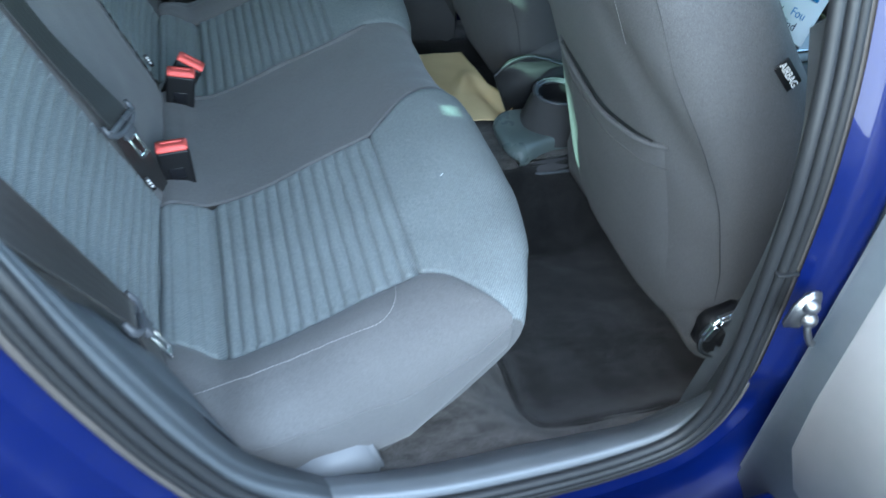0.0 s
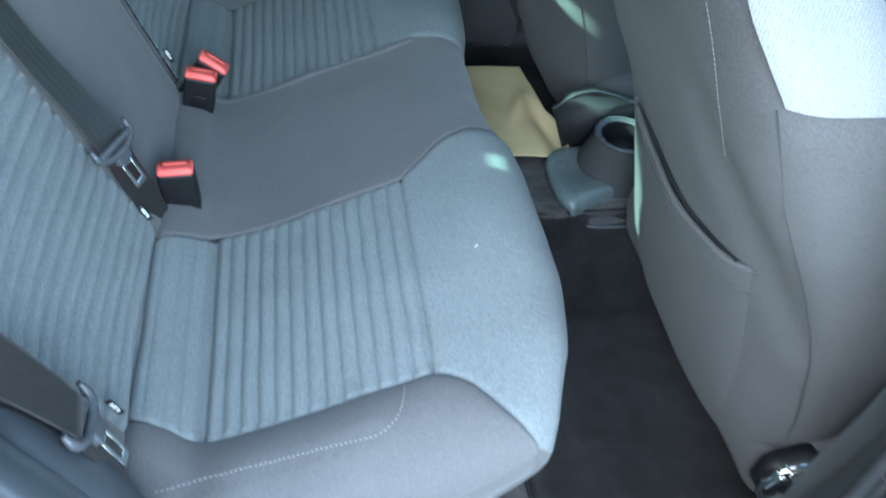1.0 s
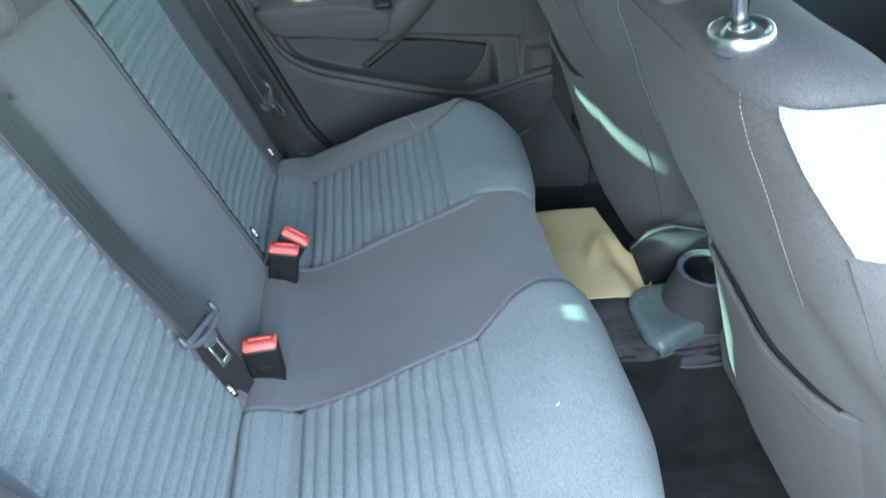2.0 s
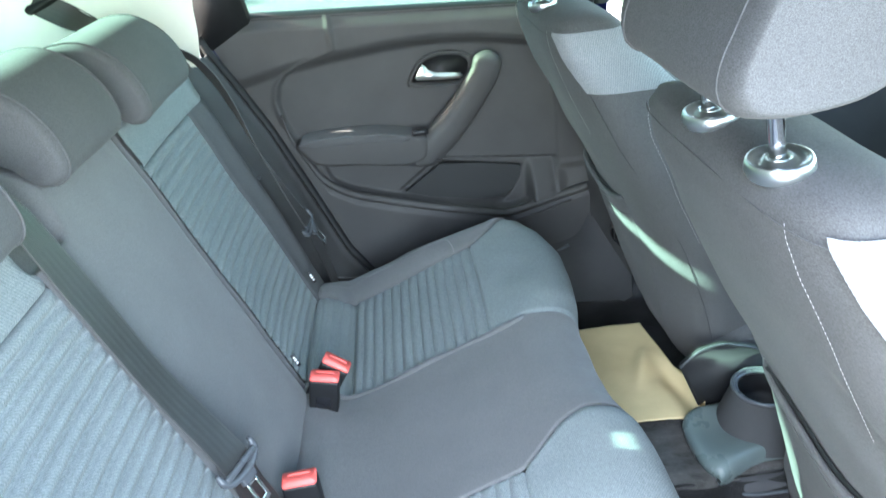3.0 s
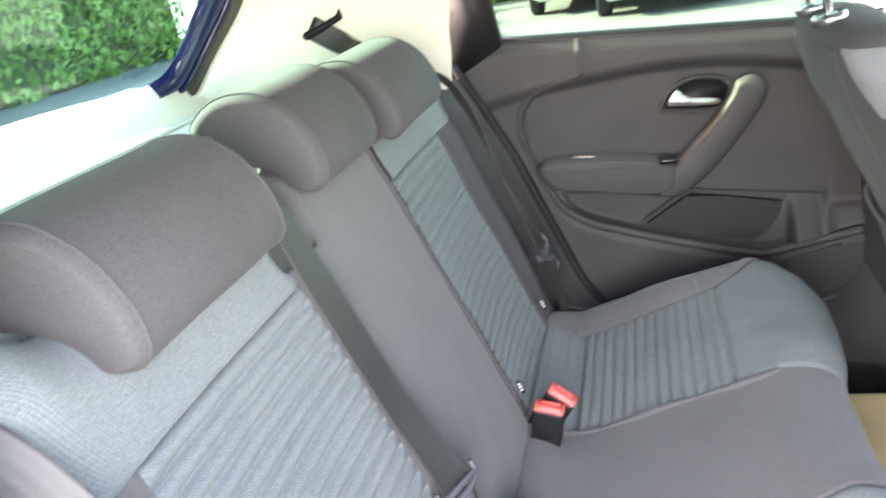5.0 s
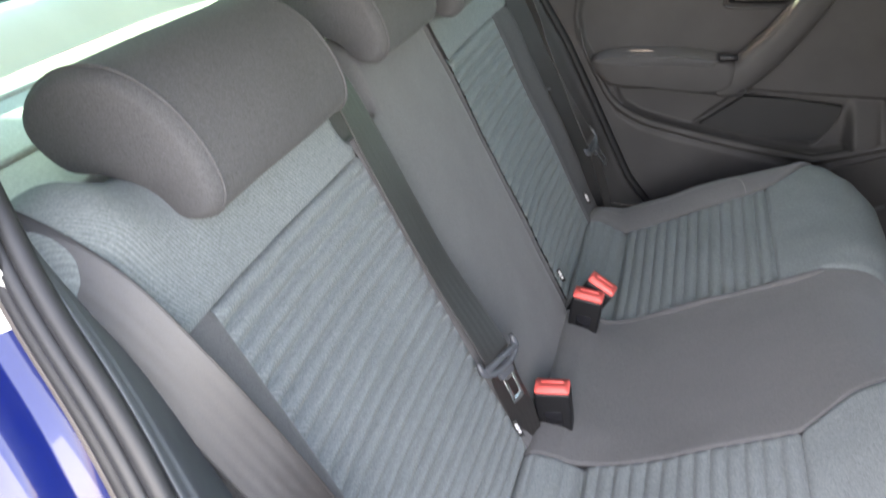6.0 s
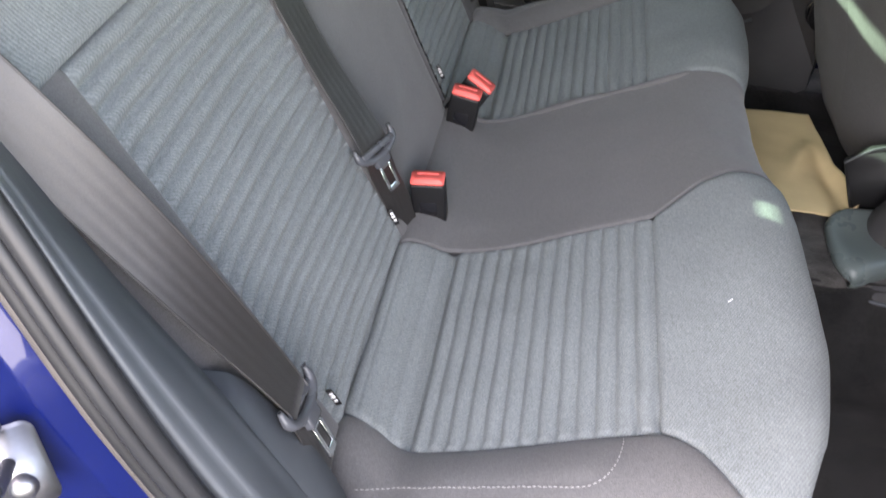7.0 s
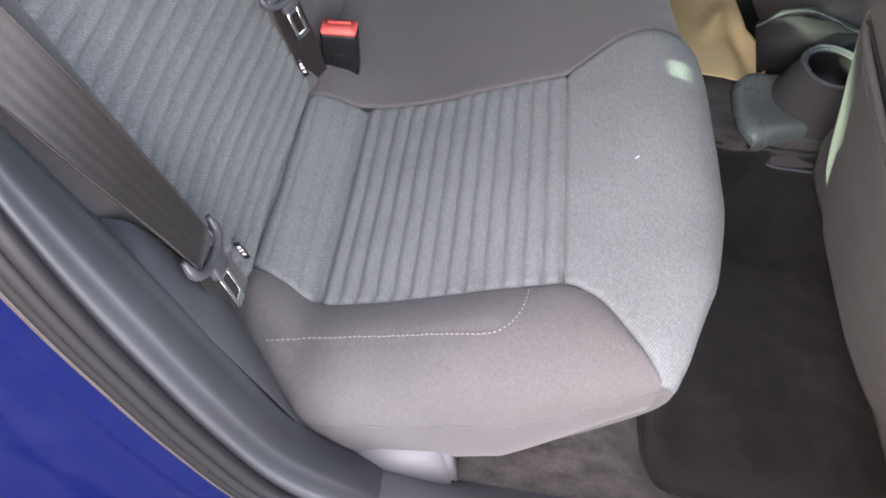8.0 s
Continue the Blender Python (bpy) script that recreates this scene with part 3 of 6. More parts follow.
# same cloth as the near bolster, far-side shade put into its colour
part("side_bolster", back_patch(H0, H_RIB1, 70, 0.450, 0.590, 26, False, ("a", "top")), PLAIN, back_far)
part("shell", shell(0.172, 0.57), BENCH_CLOTH, back_far)


def pad(profile, y0, y1, round_r=0.02, n=30):
    """A padded block: a closed x-z outline drawn out along y, with rounded ends."""
    c = np.array(profile)
    cen = c.mean(0)
    ring = spline(list(profile) + [profile[0]], 61)[:-1]
    rows = []
    for k in range(n):
        a = math.pi * k / (n - 1)
        t = 0.5 - 0.5 * math.cos(a)
        y = lerp(y0, y1, t)
        d = min(y - y0, y1 - y)
        f = 1.0
        if d < round_r:
            q = 1 - d / round_r
            f = 1 - 0.16 * (1 - math.sqrt(max(0, 1 - q * q)))
        rows.append([(cen[0] + (x - cen[0]) * f + wobble(y, z, 8, 0.002), y, cen[1] + (z - cen[1]) * f + wobble(x, y, 8, 0.002)) for x, z in ring])
    return fixed(from_grid(rows, closed_v=True, caps=True))


HR = [(-0.104, 0.983), (-0.088, 0.974), (-0.069, 0.983), (-0.063, 1.005), (-0.073, 1.040), (-0.098, 1.074), (-0.137, 1.096), (-0.185, 1.094),
      (-0.222, 1.070), (-0.226, 1.044), (-0.200, 1.018), (-0.160, 1.014), (-0.124, 1.002)]


def end_seam(profile, y, f=0.985):
    c = np.array(profile).mean(0)
    ring = spline(list(profile) + [profile[0]], 61)[:-1]
    return [(c[0] + (x - c[0]) * f, y, c[1] + (z - c[1]) * f) for x, z in ring]


for y0, y1, dz, dx in ((-0.445, -0.185, 0.0, -0.012), (-0.078, 0.130, 0.012, -0.014), (0.188, 0.447, 0.0, 0.0)):
    pr = [(x + dx, z + dz) for x, z in HR]
    hr = thing("rear_headrest", (-0.14 + dx, (y0 + y1) / 2, 0.97 + dz), "dark grey cloth saddle-shaped rear headrest on the backrest", "headrest", "rear headrests")
    part("cover", pad(pr, y0, y1, 0.02), PLAIN, hr)
    for y in (y0 + 0.014, y1 - 0.014):
        part("seam", tube(end_seam(pr, y, 0.993), 0.0016, 6, closed=True, up=(0, 1, 0)), PLAIN, hr)
    for y in ((y0 + y1) / 2 - 0.06, (y0 + y1) / 2 + 0.06):
        part("post", tube([(-0.165 + dx, y, 0.93), (-0.168 + dx, y, 1.04 + dz)], 0.006, 10), CHROME, hr)


# ---------------------------------------------------------------- belts and buckles
def buckle(loc, m_rot, label):
    b = thing("belt_buckle", loc, label, "buckle", "belt buckles")
    m = Matrix.Translation(loc) @ m_rot
    body = box((0.047, 0.027, 0.086), m @ Matrix.Translation((0, 0, -0.044)), 0.004, 3)
    part("housing", body, BLACK, b)
    red = plate(roundrect(0.046, 0.026, 0.004), 0.008, m @ Matrix.Translation((0, 0, 0.0015)), 0.002, 3)
    part("release_button", red, RED, b, "red release button")
    part("slot", plate(roundrect(0.030, 0.005, 0.0015), 0.003, m @ Matrix.Translation((0, 0.006, 0.0047)), 0), RED, b)
    part("press_mark", plate(roundrect(0.034, 0.008, 0.002), 0.0012, m @ Matrix.Translation((0, -0.005, 0.0056)), 0.0004, 1), RED, b)
    part("recess", plate(roundrect(0.024, 0.022, 0.003), 0.001, m @ Matrix.Translation((0, -0.0137, -0.042)) @ pose(0, 0, 0, 90), 0.0003, 1), GLOSS_BLACK, b)
    part("boot", plate(roundrect(0.024, 0.022, 0.008), 0.006, m @ Matrix.Translation((0.0185, -0.001, -0.075)) @ pose(0, 0, 0, 0, -10, 0), 0.002, 2), BLACK, b)
    return b


buckle((0.092, -0.110, 0.556), pose(0, 0, 0, 2, -1, 3), "black belt buckle with a red button on the middle seat")
buckle((0.1105, 0.117, 0.553), pose(0, 0, 0, 2, 11, -4), "black belt buckle with a red button on the seat edge")
buckle((0.128, 0.148, 0.555), pose(0, 0, 0, 0, 32, -12), "black belt buckle with a red button leaning beside another")
def tongue(loc, m, parent, name="tongue"):
    """Moulded belt tongue: a bow whose prongs hold the webbing, and a steel blade with its window."""
    mm = Matrix.Translation(loc) @ m
    bow = spline([(-0.034, 0.021), (-0.0345, 0.013), (-0.031, 0.004), (-0.018, -0.003), (0.0, -0.005), (0.018, -0.003), (0.031, 0.004), (0.0345, 0.013), (0.034, 0.021)], 44)
    rad = [0.0028 + 0.0024 * smooth01(min(k, 43 - k) / 6) for k in range(44)]
    t = part(name, tube([mm @ Vector((x, y, 0.001)) for x, y in bow], rad, 12, up=mm.to_3x3() @ Vector((0, 0, 1))), GREY_TONGUE, parent, "grey moulded belt tongue")
    part("guide_bar", box((0.062, 0.009, 0.007), mm @ Matrix.Translation((0, 0.007, 0.003)), 0.003, 3), GREY_TONGUE, t)
    part("neck", box((0.026, 0.014, 0.009), mm @ Matrix.Translation((0, -0.011, 0.0)), 0.003, 3), GREY_TONGUE, t)
    bm = bmesh.new()
    w, h, bw, y0 = 0.0215, 0.040, 0.0048, -0.012
    for sx, sy, cx, cy in ((w, 0.0075, 0, y0 - h + 0.00375), (w, 0.010, 0, y0 - 0.005), (bw, h, -w / 2 + bw / 2, y0 - h / 2), (bw, h, w / 2 - bw / 2, y0 - h / 2)):
        box((sx, sy, 0.0026), mm @ Matrix.Translation((cx, cy, 0)), 0.0008, 2, bm)
    part("blade", bm, CHROME, t, "bright steel tongue blade with a slot")
    return t


def belt(name, path, dirs, label, tongue_at=None, tongue_rot=None, n=60, width=0.047):
    p = spline(path, n)
    c = np.array(path, float)
    u = np.r_[0, np.cumsum(np.linalg.norm(np.diff(c, axis=0), axis=1))]
    v = np.r_[0, np.cumsum(np.linalg.norm(np.diff(p, axis=0), axis=1))]
    d = np.stack([np.interp(v / v[-1], u / u[-1], np.array(dirs, float)[:, k]) for k in range(3)], 1)
    b = thing(name, tuple(p[-1]), label, "seat belt", "rear seat belts")
    part("webbing", strap(p, d, width), BELT, b)
    for sx in (-1, 1):
        e = [Vector(p[i]) + Vector(d[i]).normalized() * sx * width * 0.49 for i in range(n)]
        part("selvedge", tube(e, 0.0011, 6), BELT, b)
    if tongue_at:
        tongue(tongue_at, tongue_rot, b)
    return b


W_MID = (0.10, 1.0, 0.1)
W_TNG = (0.38, 0.92, 0.0)
W_TOP = (-0.72, 0.66, 0.15)
belt("middle_seat_belt", [(-0.200, -0.162, 1.020), (-0.186, -0.163, 1.058), (-0.165, -0.166, 1.072), (-0.144, -0.166, 1.064), (-0.122, -0.160, 1.028), (-0.104, -0.154, 0.985), (-0.074, -0.152, 0.90), (-0.022, -0.158, 0.77), (0.018, -0.162, 0.690), (0.037, -0.165, 0.652), (0.041, -0.165, 0.640)],
     [W_TOP, W_TOP, W_TOP, W_TOP, (-0.35, 0.93, 0.1), (-0.05, 1.0, 0.1), W_MID, W_MID, (0.24, 0.97, 0.05), W_TNG, W_TNG], "black webbing belt lying down the middle of the rear backrest",
     (0.043, -0.165, 0.635), frame_of((0, 0, 0), W_TNG, (-0.42, 0.12, 0.90)))
belt("middle_belt_tail", [(0.040, -0.163, 0.640), (0.046, -0.160, 0.60), (0.060, -0.155, 0.55), (0.070, -0.150, 0.49)], [W_TNG] * 4, "short black webbing below the belt tongue", n=20, width=0.045)
guide = thing("belt_guide", (-0.19, -0.163, 0.94), "grey plastic belt guide standing on the rear backrest", "trim")
part("stand", box((0.022, 0.034, 0.115), Matrix.Translation((-0.196, -0.160, 0.995)) @ pose(0, 0, 0, 0, -6, -35), 0.006, 3), GREY_TONGUE, guide)
part("lip", tube(spline([(-0.205, -0.146, 1.045), (-0.193, -0.144, 1.066), (-0.168, -0.166, 1.076), (-0.150, -0.186, 1.066), (-0.160, -0.190, 1.045)], 30), 0.0035, 8), TRIM_GREY, guide, "pale worn guide lip")

W_BOW = (0.06, -0.95, 0.30)
W_FACE = (-0.58, -0.76, -0.28)
belt("outer_seat_belt", [(-0.36, -0.600, 1.115), (-0.25, -0.585, 1.075), (-0.165, -0.570, 1.035), (-0.107, -0.556, 0.985), (-0.061, -0.552, 0.914), (-0.018, -0.546, 0.825), (0.014, -0.542, 0.755), (0.046, -0.540, 0.688), (0.067, -0.541, 0.645)],
     [W_FACE, W_FACE, W_FACE, W_FACE, W_FACE, (-0.45, -0.84, -0.18), (-0.25, -0.92, 0.02), (-0.06, -0.95, 0.22), W_BOW], "worn black webbing belt hanging beside the rear backrest",
     (0.070, -0.541, 0.638), frame_of((0, 0, 0), W_BOW, (-0.46, 0.22, 0.86)))
belt("outer_belt_tail", [(0.066, -0.543, 0.640), (0.074, -0.546, 0.605), (0.078, -0.545, 0.57), (0.078, -0.540, 0.53)], [(0.1, -0.95, 0.1)] * 4, "short black webbing running down beside the cushion", n=20)
W_BOW_F = (-0.06, -0.95, -0.30)
belt("outer_seat_belt", [(-0.368, 0.634, 1.118), (-0.325, 0.637, 1.088), (-0.265, 0.628, 1.056), (-0.112, 0.582, 1.000), (-0.066, 0.572, 0.955), (-0.036, 0.565, 0.892), (-0.012, 0.556, 0.82), (0.020, 0.548, 0.74), (0.050, 0.541, 0.672), (0.065, 0.540, 0.640)],
     [(0.75, 0.1, 0.6), (0.65, 0.25, 0.55), (0.30, 0.75, 0.1), (-0.30, 0.87, -0.40), (-0.42, 0.80, -0.42), (-0.40, 0.85, -0.30), (-0.30, 0.93, -0.20), (-0.2, 0.96, 0.12), (-0.05, 0.96, 0.25), (0.06, 0.95, 0.30)], "black webbing belt hanging beside the far rear backrest",
     (0.068, 0.540, 0.632), frame_of((0, 0, 0), W_BOW_F, (-0.46, -0.22, 0.86)))
belt("outer_belt_tail", [(0.066, 0.541, 0.633), (0.074, 0.552, 0.58), (0.085, 0.570, 0.51), (0.092, 0.588, 0.44)], [(0.1, 0.95, 0.1)] * 4, "short black webbing running down beside the cushion", n=20)


def tag(loc, m, label, w=0.0065, h=0.026, word=None):
    t = thing("seat_label", loc, label, "label", "seat labels")
    mm = Matrix.Translation(loc) @ m
    part("tab", plate(roundrect(w, h, 0.001), 0.0014, mm, 0.0004, 1), BLACK, t)
    if word:
        lettering("lettering", word, w * 0.42, mm @ Matrix.Translation((0, 0, 0.0009)) @ pose(0, 0, 0, 0, 0, 90), LABEL_WHITE, t)
    else:
        for k, (dy, wd) in enumerate(((0.006, 0.004), (0.001, 0.005), (-0.005, 0.004))):
            part("print_bar", plate(roundrect(wd, 0.0035, 0.0005), 0.0004, mm @ Matrix.Translation((0, dy, 0.0009)), 0), LABEL_WHITE, t)
    return t


for x, y, z, turn in ((0.060, -0.181, 0.545, -50), (0.062, -0.466, 0.545, -55), (0.056, 0.184, 0.547, -50), (0.064, 0.456, 0.556, -50)):
    tag((x, y, z), frame_of((0, 0, 0), (0.93, 0.25, 0.35), (-0.35, 0, 0.93)), "small black printed label sewn to the rear backrest")


def lint(x, y, turn):
    """A tiny pale fibre lying on the cushion."""
    s = CP.near(x, 0.6)
    px, py, pz = cushion_point(s, y, 0.0012)
    f = thing("lint_speck", (px, py, pz), "tiny pale fibre of lint on the seat cushion", "lint")
    p = [Vector((px + d * math.cos(turn), py + d * math.sin(turn) + 0.0006 * math.sin(d * 900), pz + 0.0004)) for d in np.linspace(-0.003, 0.003, 7)]
    part("fibre", tube(p, 0.0005, 6), PAPER, f)


lint(0.455, -0.322, 0.6)


# ---------------------------------------------------------------- front seats
FZ = [0.42, 0.46, 0.50, 0.585, 0.69, 0.77, 0.83, 0.93, 1.0, 1.03, 1.045, 1.053]
FX = [0.730, 0.713, 0.700, 0.679, 0.647, 0.613, 0.580, 0.535, 0.510, 0.505, 0.512, 0.53]
FW = [0.19, 0.215, 0.228, 0.240, 0.245, 0.243, 0.238, 0.222, 0.196, 0.176, 0.163, 0.12]
FT = [0.14, 0.17, 0.185, 0.20, 0.21, 0.22, 0.22, 0.185, 0.135, 0.115, 0.09, 0.04]
def square(z):
    """How squarely the backrest's section is cut at a height."""
    return np.interp(z, [0.80, 0.96, 1.03], [3.1, 3.6, 4.6])


def front_ring(z, cy, dx, n=72, grow=0.0):
    rx, w, th = np.interp(z, FZ, FX), np.interp(z, FZ, FW), np.interp(z, FZ, FT)
    cx = rx + th / 2
    cy = cy - math.copysign(0.016, cy) * smooth01((z - 0.95) / 0.08)
    SQ = square(z)
    pts = []
    for k in range(n):
        a = 2 * math.pi * k / n
        c, s = math.cos(a), math.sin(a)
        px = math.copysign(abs(c) ** (2 / SQ), c) * (th / 2 + grow)
        py = math.copysign(abs(s) ** (2 / SQ), s) * (w + grow)
        pts.append((cx + dx + px, cy + py, z))
    return pts


def seat_dent(y, z, cy):
    """The hollow beside the map pocket, towards the door side."""
    u = math.copysign(1, cy) * (y - cy) / np.interp(z, FZ, FW)
    return 0.016 * math.exp(-((u - np.interp(z, [0.70, 0.80, 0.90], [0.86, 0.70, 0.50])) / 0.14) ** 2) * smooth01((z - 0.66) / 0.08) * smooth01((0.94 - z) / 0.08)


def front_rear_x(y, z, cy, dx, grow=0.0):
    """Where the rear face of a front backrest lies."""
    rx, w, th = np.interp(z, FZ, FX), np.interp(z, FZ, FW), np.interp(z, FZ, FT)
    u, SQ = min(0.999, abs(y - cy) / (w + grow)), square(z)
    return rx + dx + th / 2 - (th / 2 + grow) * (1 - u ** SQ) ** (1 / SQ) + seat_dent(y, z, cy) + wobble(y * 1.3, z, 7, 0.006)


def side_patch(z0, z1, a0, a1, cy, dx, sgn, nz=24, na=24, grow=0.0015):
    """A panel on the side of a front backrest; angles run from the rear (180) to the front (0)."""
    rows = []
    for i in range(nz):
        z = lerp(z0, z1, i / (nz - 1))
        rx, w, th = np.interp(z, FZ, FX), np.interp(z, FZ, FW), np.interp(z, FZ, FT)
        ym, SQ = cy - math.copysign(0.016, cy) * smooth01((z - 0.95) / 0.08), square(z)
        row = []
        for j in range(na):
            a = radians(lerp(lerp(a0[0], a0[1], i / (nz - 1)), a1, j / (na - 1)))
            c, s = math.cos(a), math.sin(a)
            row.append((rx + dx + th / 2 + math.copysign(abs(c) ** (2 / SQ), c) * (th / 2 + grow), ym + sgn * abs(s) ** (2 / SQ) * (w + grow), z))
        rows.append(row)
    return fixed(from_grid(rows))


FHR = [(0.477, 1.083), (0.468, 1.090), (0.4645, 1.102), (0.467, 1.117), (0.473, 1.132), (0.485, 1.162), (0.498, 1.192), (0.516, 1.222), (0.538, 1.236), (0.560, 1.226), (0.577, 1.190), (0.580, 1.145), (0.570, 1.105), (0.549, 1.090), (0.527, 1.084), (0.497, 1.081)]


def front_seat(cy, dx, sgn, label):
    """sgn points to the door side."""
    st = thing("front_seat", (0.75 + dx, cy, 0.30), label, "car seat", "front seats")
    zs = list(np.linspace(0.42, 1.0, 46)) + [1.01, 1.02, 1.03, 1.038, 1.045, 1.05, 1.053]
    rows = []
    for z in zs:
        ring = []
        for x, y, zz in front_ring(z, cy, dx):
            ring.append((x + seat_dent(y, z, cy) * (x < np.interp(z, FZ, FX) + dx + 0.10), y, zz))
        rows.append([(x + wobble(y * 1.3, z, 7, 0.006), y + wobble(x, z, 6, 0.005), zz + wobble(x, y, 9, 0.002)) for x, y, zz in ring])
    part("backrest", fixed(from_grid(rows, closed_v=True, caps=True)), PLAIN, st, "dark grey cloth backrest")
    if sgn < 0:
        part("twill_panel", side_patch(0.955, 1.035, (115, 122), 40, cy, dx, sgn, grow=0.003), SIDE_CLOTH, st, "pale ribbed cloth panel")
    else:
        part("twill_panel", side_patch(0.950, 1.034, (122, 136), 50, cy, dx, -sgn, grow=0.003), SIDE_CLOTH, st, "pale ribbed cloth panel")
    for side in (sgn, -sgn):
        for zs, turn, dark in ((np.linspace(0.46, 0.95, 36), lambda z: np.interp(z, [0.5, 0.73, 0.76, 0.814, 0.867, 0.95], [108, 117, 120, 122, 124, 120]), True),
                               (np.linspace(0.875, 1.035, 14), lambda z: 149.5, False)):
            seam = []
            for z in zs:
                rx, w, th = np.interp(z, FZ, FX), np.interp(z, FZ, FW), np.interp(z, FZ, FT)
                c, s = math.cos(radians(turn(z))), math.sin(radians(turn(z)))
                ym, SQ = cy - math.copysign(0.016, cy) * smooth01((z - 0.95) / 0.08), square(z)
                seam.append((rx + dx + th / 2 - abs(c) ** (2 / SQ) * (th / 2 + 0.001), ym + side * abs(s) ** (2 / SQ) * (w + 0.001), z))
            if dark:
                part("seam", tube(seam, 0.0006, 6), TRIM_DARK, st)
            else:
                part("stitching", stitch_line([(x - 0.0012, y, z) for x, y, z in seam], 0.0040, 0.00026), THREAD, st, "pale stitched seam")
    ring = front_ring(1.028, cy, dx, 120, 0.0012)
    part("top_seam", tube([p for k, p in enumerate(ring) if 26 <= k <= 94], 0.0006, 6), PLAIN, st)
    # map pocket: a slack panel with a rolled upper edge
    prow, lip, hem = [], [], []
    for j in range(40):
        u = j / 39 * 2 - 1
        y = cy + 0.025 * sgn + u * 0.140
        ztop = 0.745 - 0.020 * (1 - u * u)
        col = []
        for i in range(26):
            z = lerp(ztop, 0.47, i / 25)
            out = (0.008 * (1 - i / 25) + 0.003) * (1 - abs(u) ** 6) - 0.0015 * abs(u) ** 8
            col.append((front_rear_x(y, z, cy, dx) - out, y, z))
        prow.append(col)
        lip.append((col[0][0] + 0.001, y, ztop))
        hem.append((col[3][0] - 0.0004, y, col[3][2]))
    part("map_pocket", fixed(from_grid(prow)), PLAIN, st, "slack cloth map pocket")
    part("pocket_edge", tube(lip, 0.0038, 8), PLAIN, st)
    part("pocket_seam", tube(hem, 0.0007, 6), PLAIN, st)
    # black strip along the lip paints the shade in the pocket's mouth
    gap = [[(front_rear_x(y, z + d, cy, dx) - 0.0015 - 0.004 * (d < 0.004), y, z + d) for d in (0.001, 0.003, 0.0055)] for x, y, z in lip[2:-2]]
    part("mouth_shade", fixed(from_grid(gap)), BLACK, st)
    # headrest with posts
    pr = [(x + dx - 0.004, z + 0.022) for x, z in FHR]
    hr = part("headrest", pad(pr, cy + sgn * 0.020 - 0.117, cy + sgn * 0.020 + 0.117, 0.030, 36), PLAIN, st, "grey cloth front headrest")
    for y in (cy + sgn * 0.020 - 0.092, cy + sgn * 0.020 + 0.092):
        part("seam", tube(end_seam(pr, y, 0.996), 0.0011, 6, closed=True, up=(0, 1, 0)), PLAIN, hr)
    for y in (cy + sgn * 0.014 - 0.058, cy + sgn * 0.014 + 0.058):
        part("post", tube([(0.528 + dx, y, 1.03), (0.522 + dx, y, 1.06), (0.510 + dx, y, 1.14)], 0.0058, 12), CHROME, hr, "bright chrome post")
        base = lathe([(0.0068, 0.003), (0.0072, 0.0065), (0.0095, 0.0068), (0.0115, 0.0035), (0.0145, 0.0030), (0.0175, 0.0050), (0.0195, 0.0068), (0.0210, 0.0062), (0.0220, 0.003), (0.0222, -0.001), (0.020, -0.006)],
                     Matrix.Translation((0.524 + dx, y, 1.052)) @ pose(0, 0, 0, 0, -8, 0) @ Matrix.Diagonal((1.0, 1.12, 1, 1)))
        part("post_collar", base, COLLAR, st, "glossy grey post collar")
    # side airbag label, recliner wheel, seat base
    tl = (0.693 + dx, cy + sgn * 0.2455, 0.877)
    tm = Matrix.Translation(tl) @ frame_of((0, 0, 0), (0.69, 0, -0.72), (-sgn * 0.72, 0, -sgn * 0.69))
    t = part("airbag_label", plate(roundrect(0.038, 0.017, 0.002), 0.0016, tm, 0.0004, 1), BLACK, st, "black label with white lettering")
    if sgn < 0:
        lettering("lettering", "AIRBAG", 0.0105, tm @ Matrix.Translation((0, 0, 0.0011)), LABEL_WHITE, t)
    knob = lathe([(0.0, 0.012), (0.016, 0.012), (0.020, 0.010), (0.022, 0.006), (0.034, 0.006), (0.038, 0.003), (0.038, -0.02), (0.0, -0.022)], None, 40)
    for v in knob.verts:
        r = math.hypot(v.co.x, v.co.y)
        if r > 0.030:
            a = math.atan2(v.co.y, v.co.x)
            f = 1 + 0.07 * math.copysign(abs(math.cos(5 * a)) ** 0.5, math.cos(5 * a))
            v.co.x *= f
            v.co.y *= f
    bmesh.ops.transform(knob, matrix=Matrix.Translation((0.752 + dx, cy + sgn * 0.252, 0.497)) @ frame_of((0, 0, 0), (1, 0, 0), (0, 0, -sgn)), verts=knob.verts)
    k = part("recliner_wheel", knob, BLACK, st, "black ribbed recliner wheel")
    part("wheel_ring", tube([(0.752 + dx + 0.040 * math.cos(a), cy + sgn * 0.257, 0.497 + 0.040 * math.sin(a)) for a in np.linspace(0, 2 * math.pi, 40, endpoint=False)], 0.0035, 8, closed=True, up=(0, 1, 0)), CHROME, k)
    for a in (1.9, 2.7):
        part("bright_lug", box((0.026, 0.014, 0.012), Matrix.Translation((0.752 + dx + 0.036 * math.cos(a), cy + sgn * 0.258, 0.497 + 0.036 * math.sin(a))) @ pose(0, 0, 0, 0, -math.degrees(a) + 90, 0), 0.003, 3), CHROME, k)
    part("seat_cushion", pad([(0.74 + dx, 0.42), (0.73 + dx, 0.50), (0.80 + dx, 0.555), (0.95 + dx, 0.565), (1.10 + dx, 0.585), (1.20 + dx, 0.58), (1.24 + dx, 0.54), (1.21 + dx, 0.46), (1.0 + dx, 0.41)], cy - 0.25, cy + 0.25, 0.04), PLAIN, st)
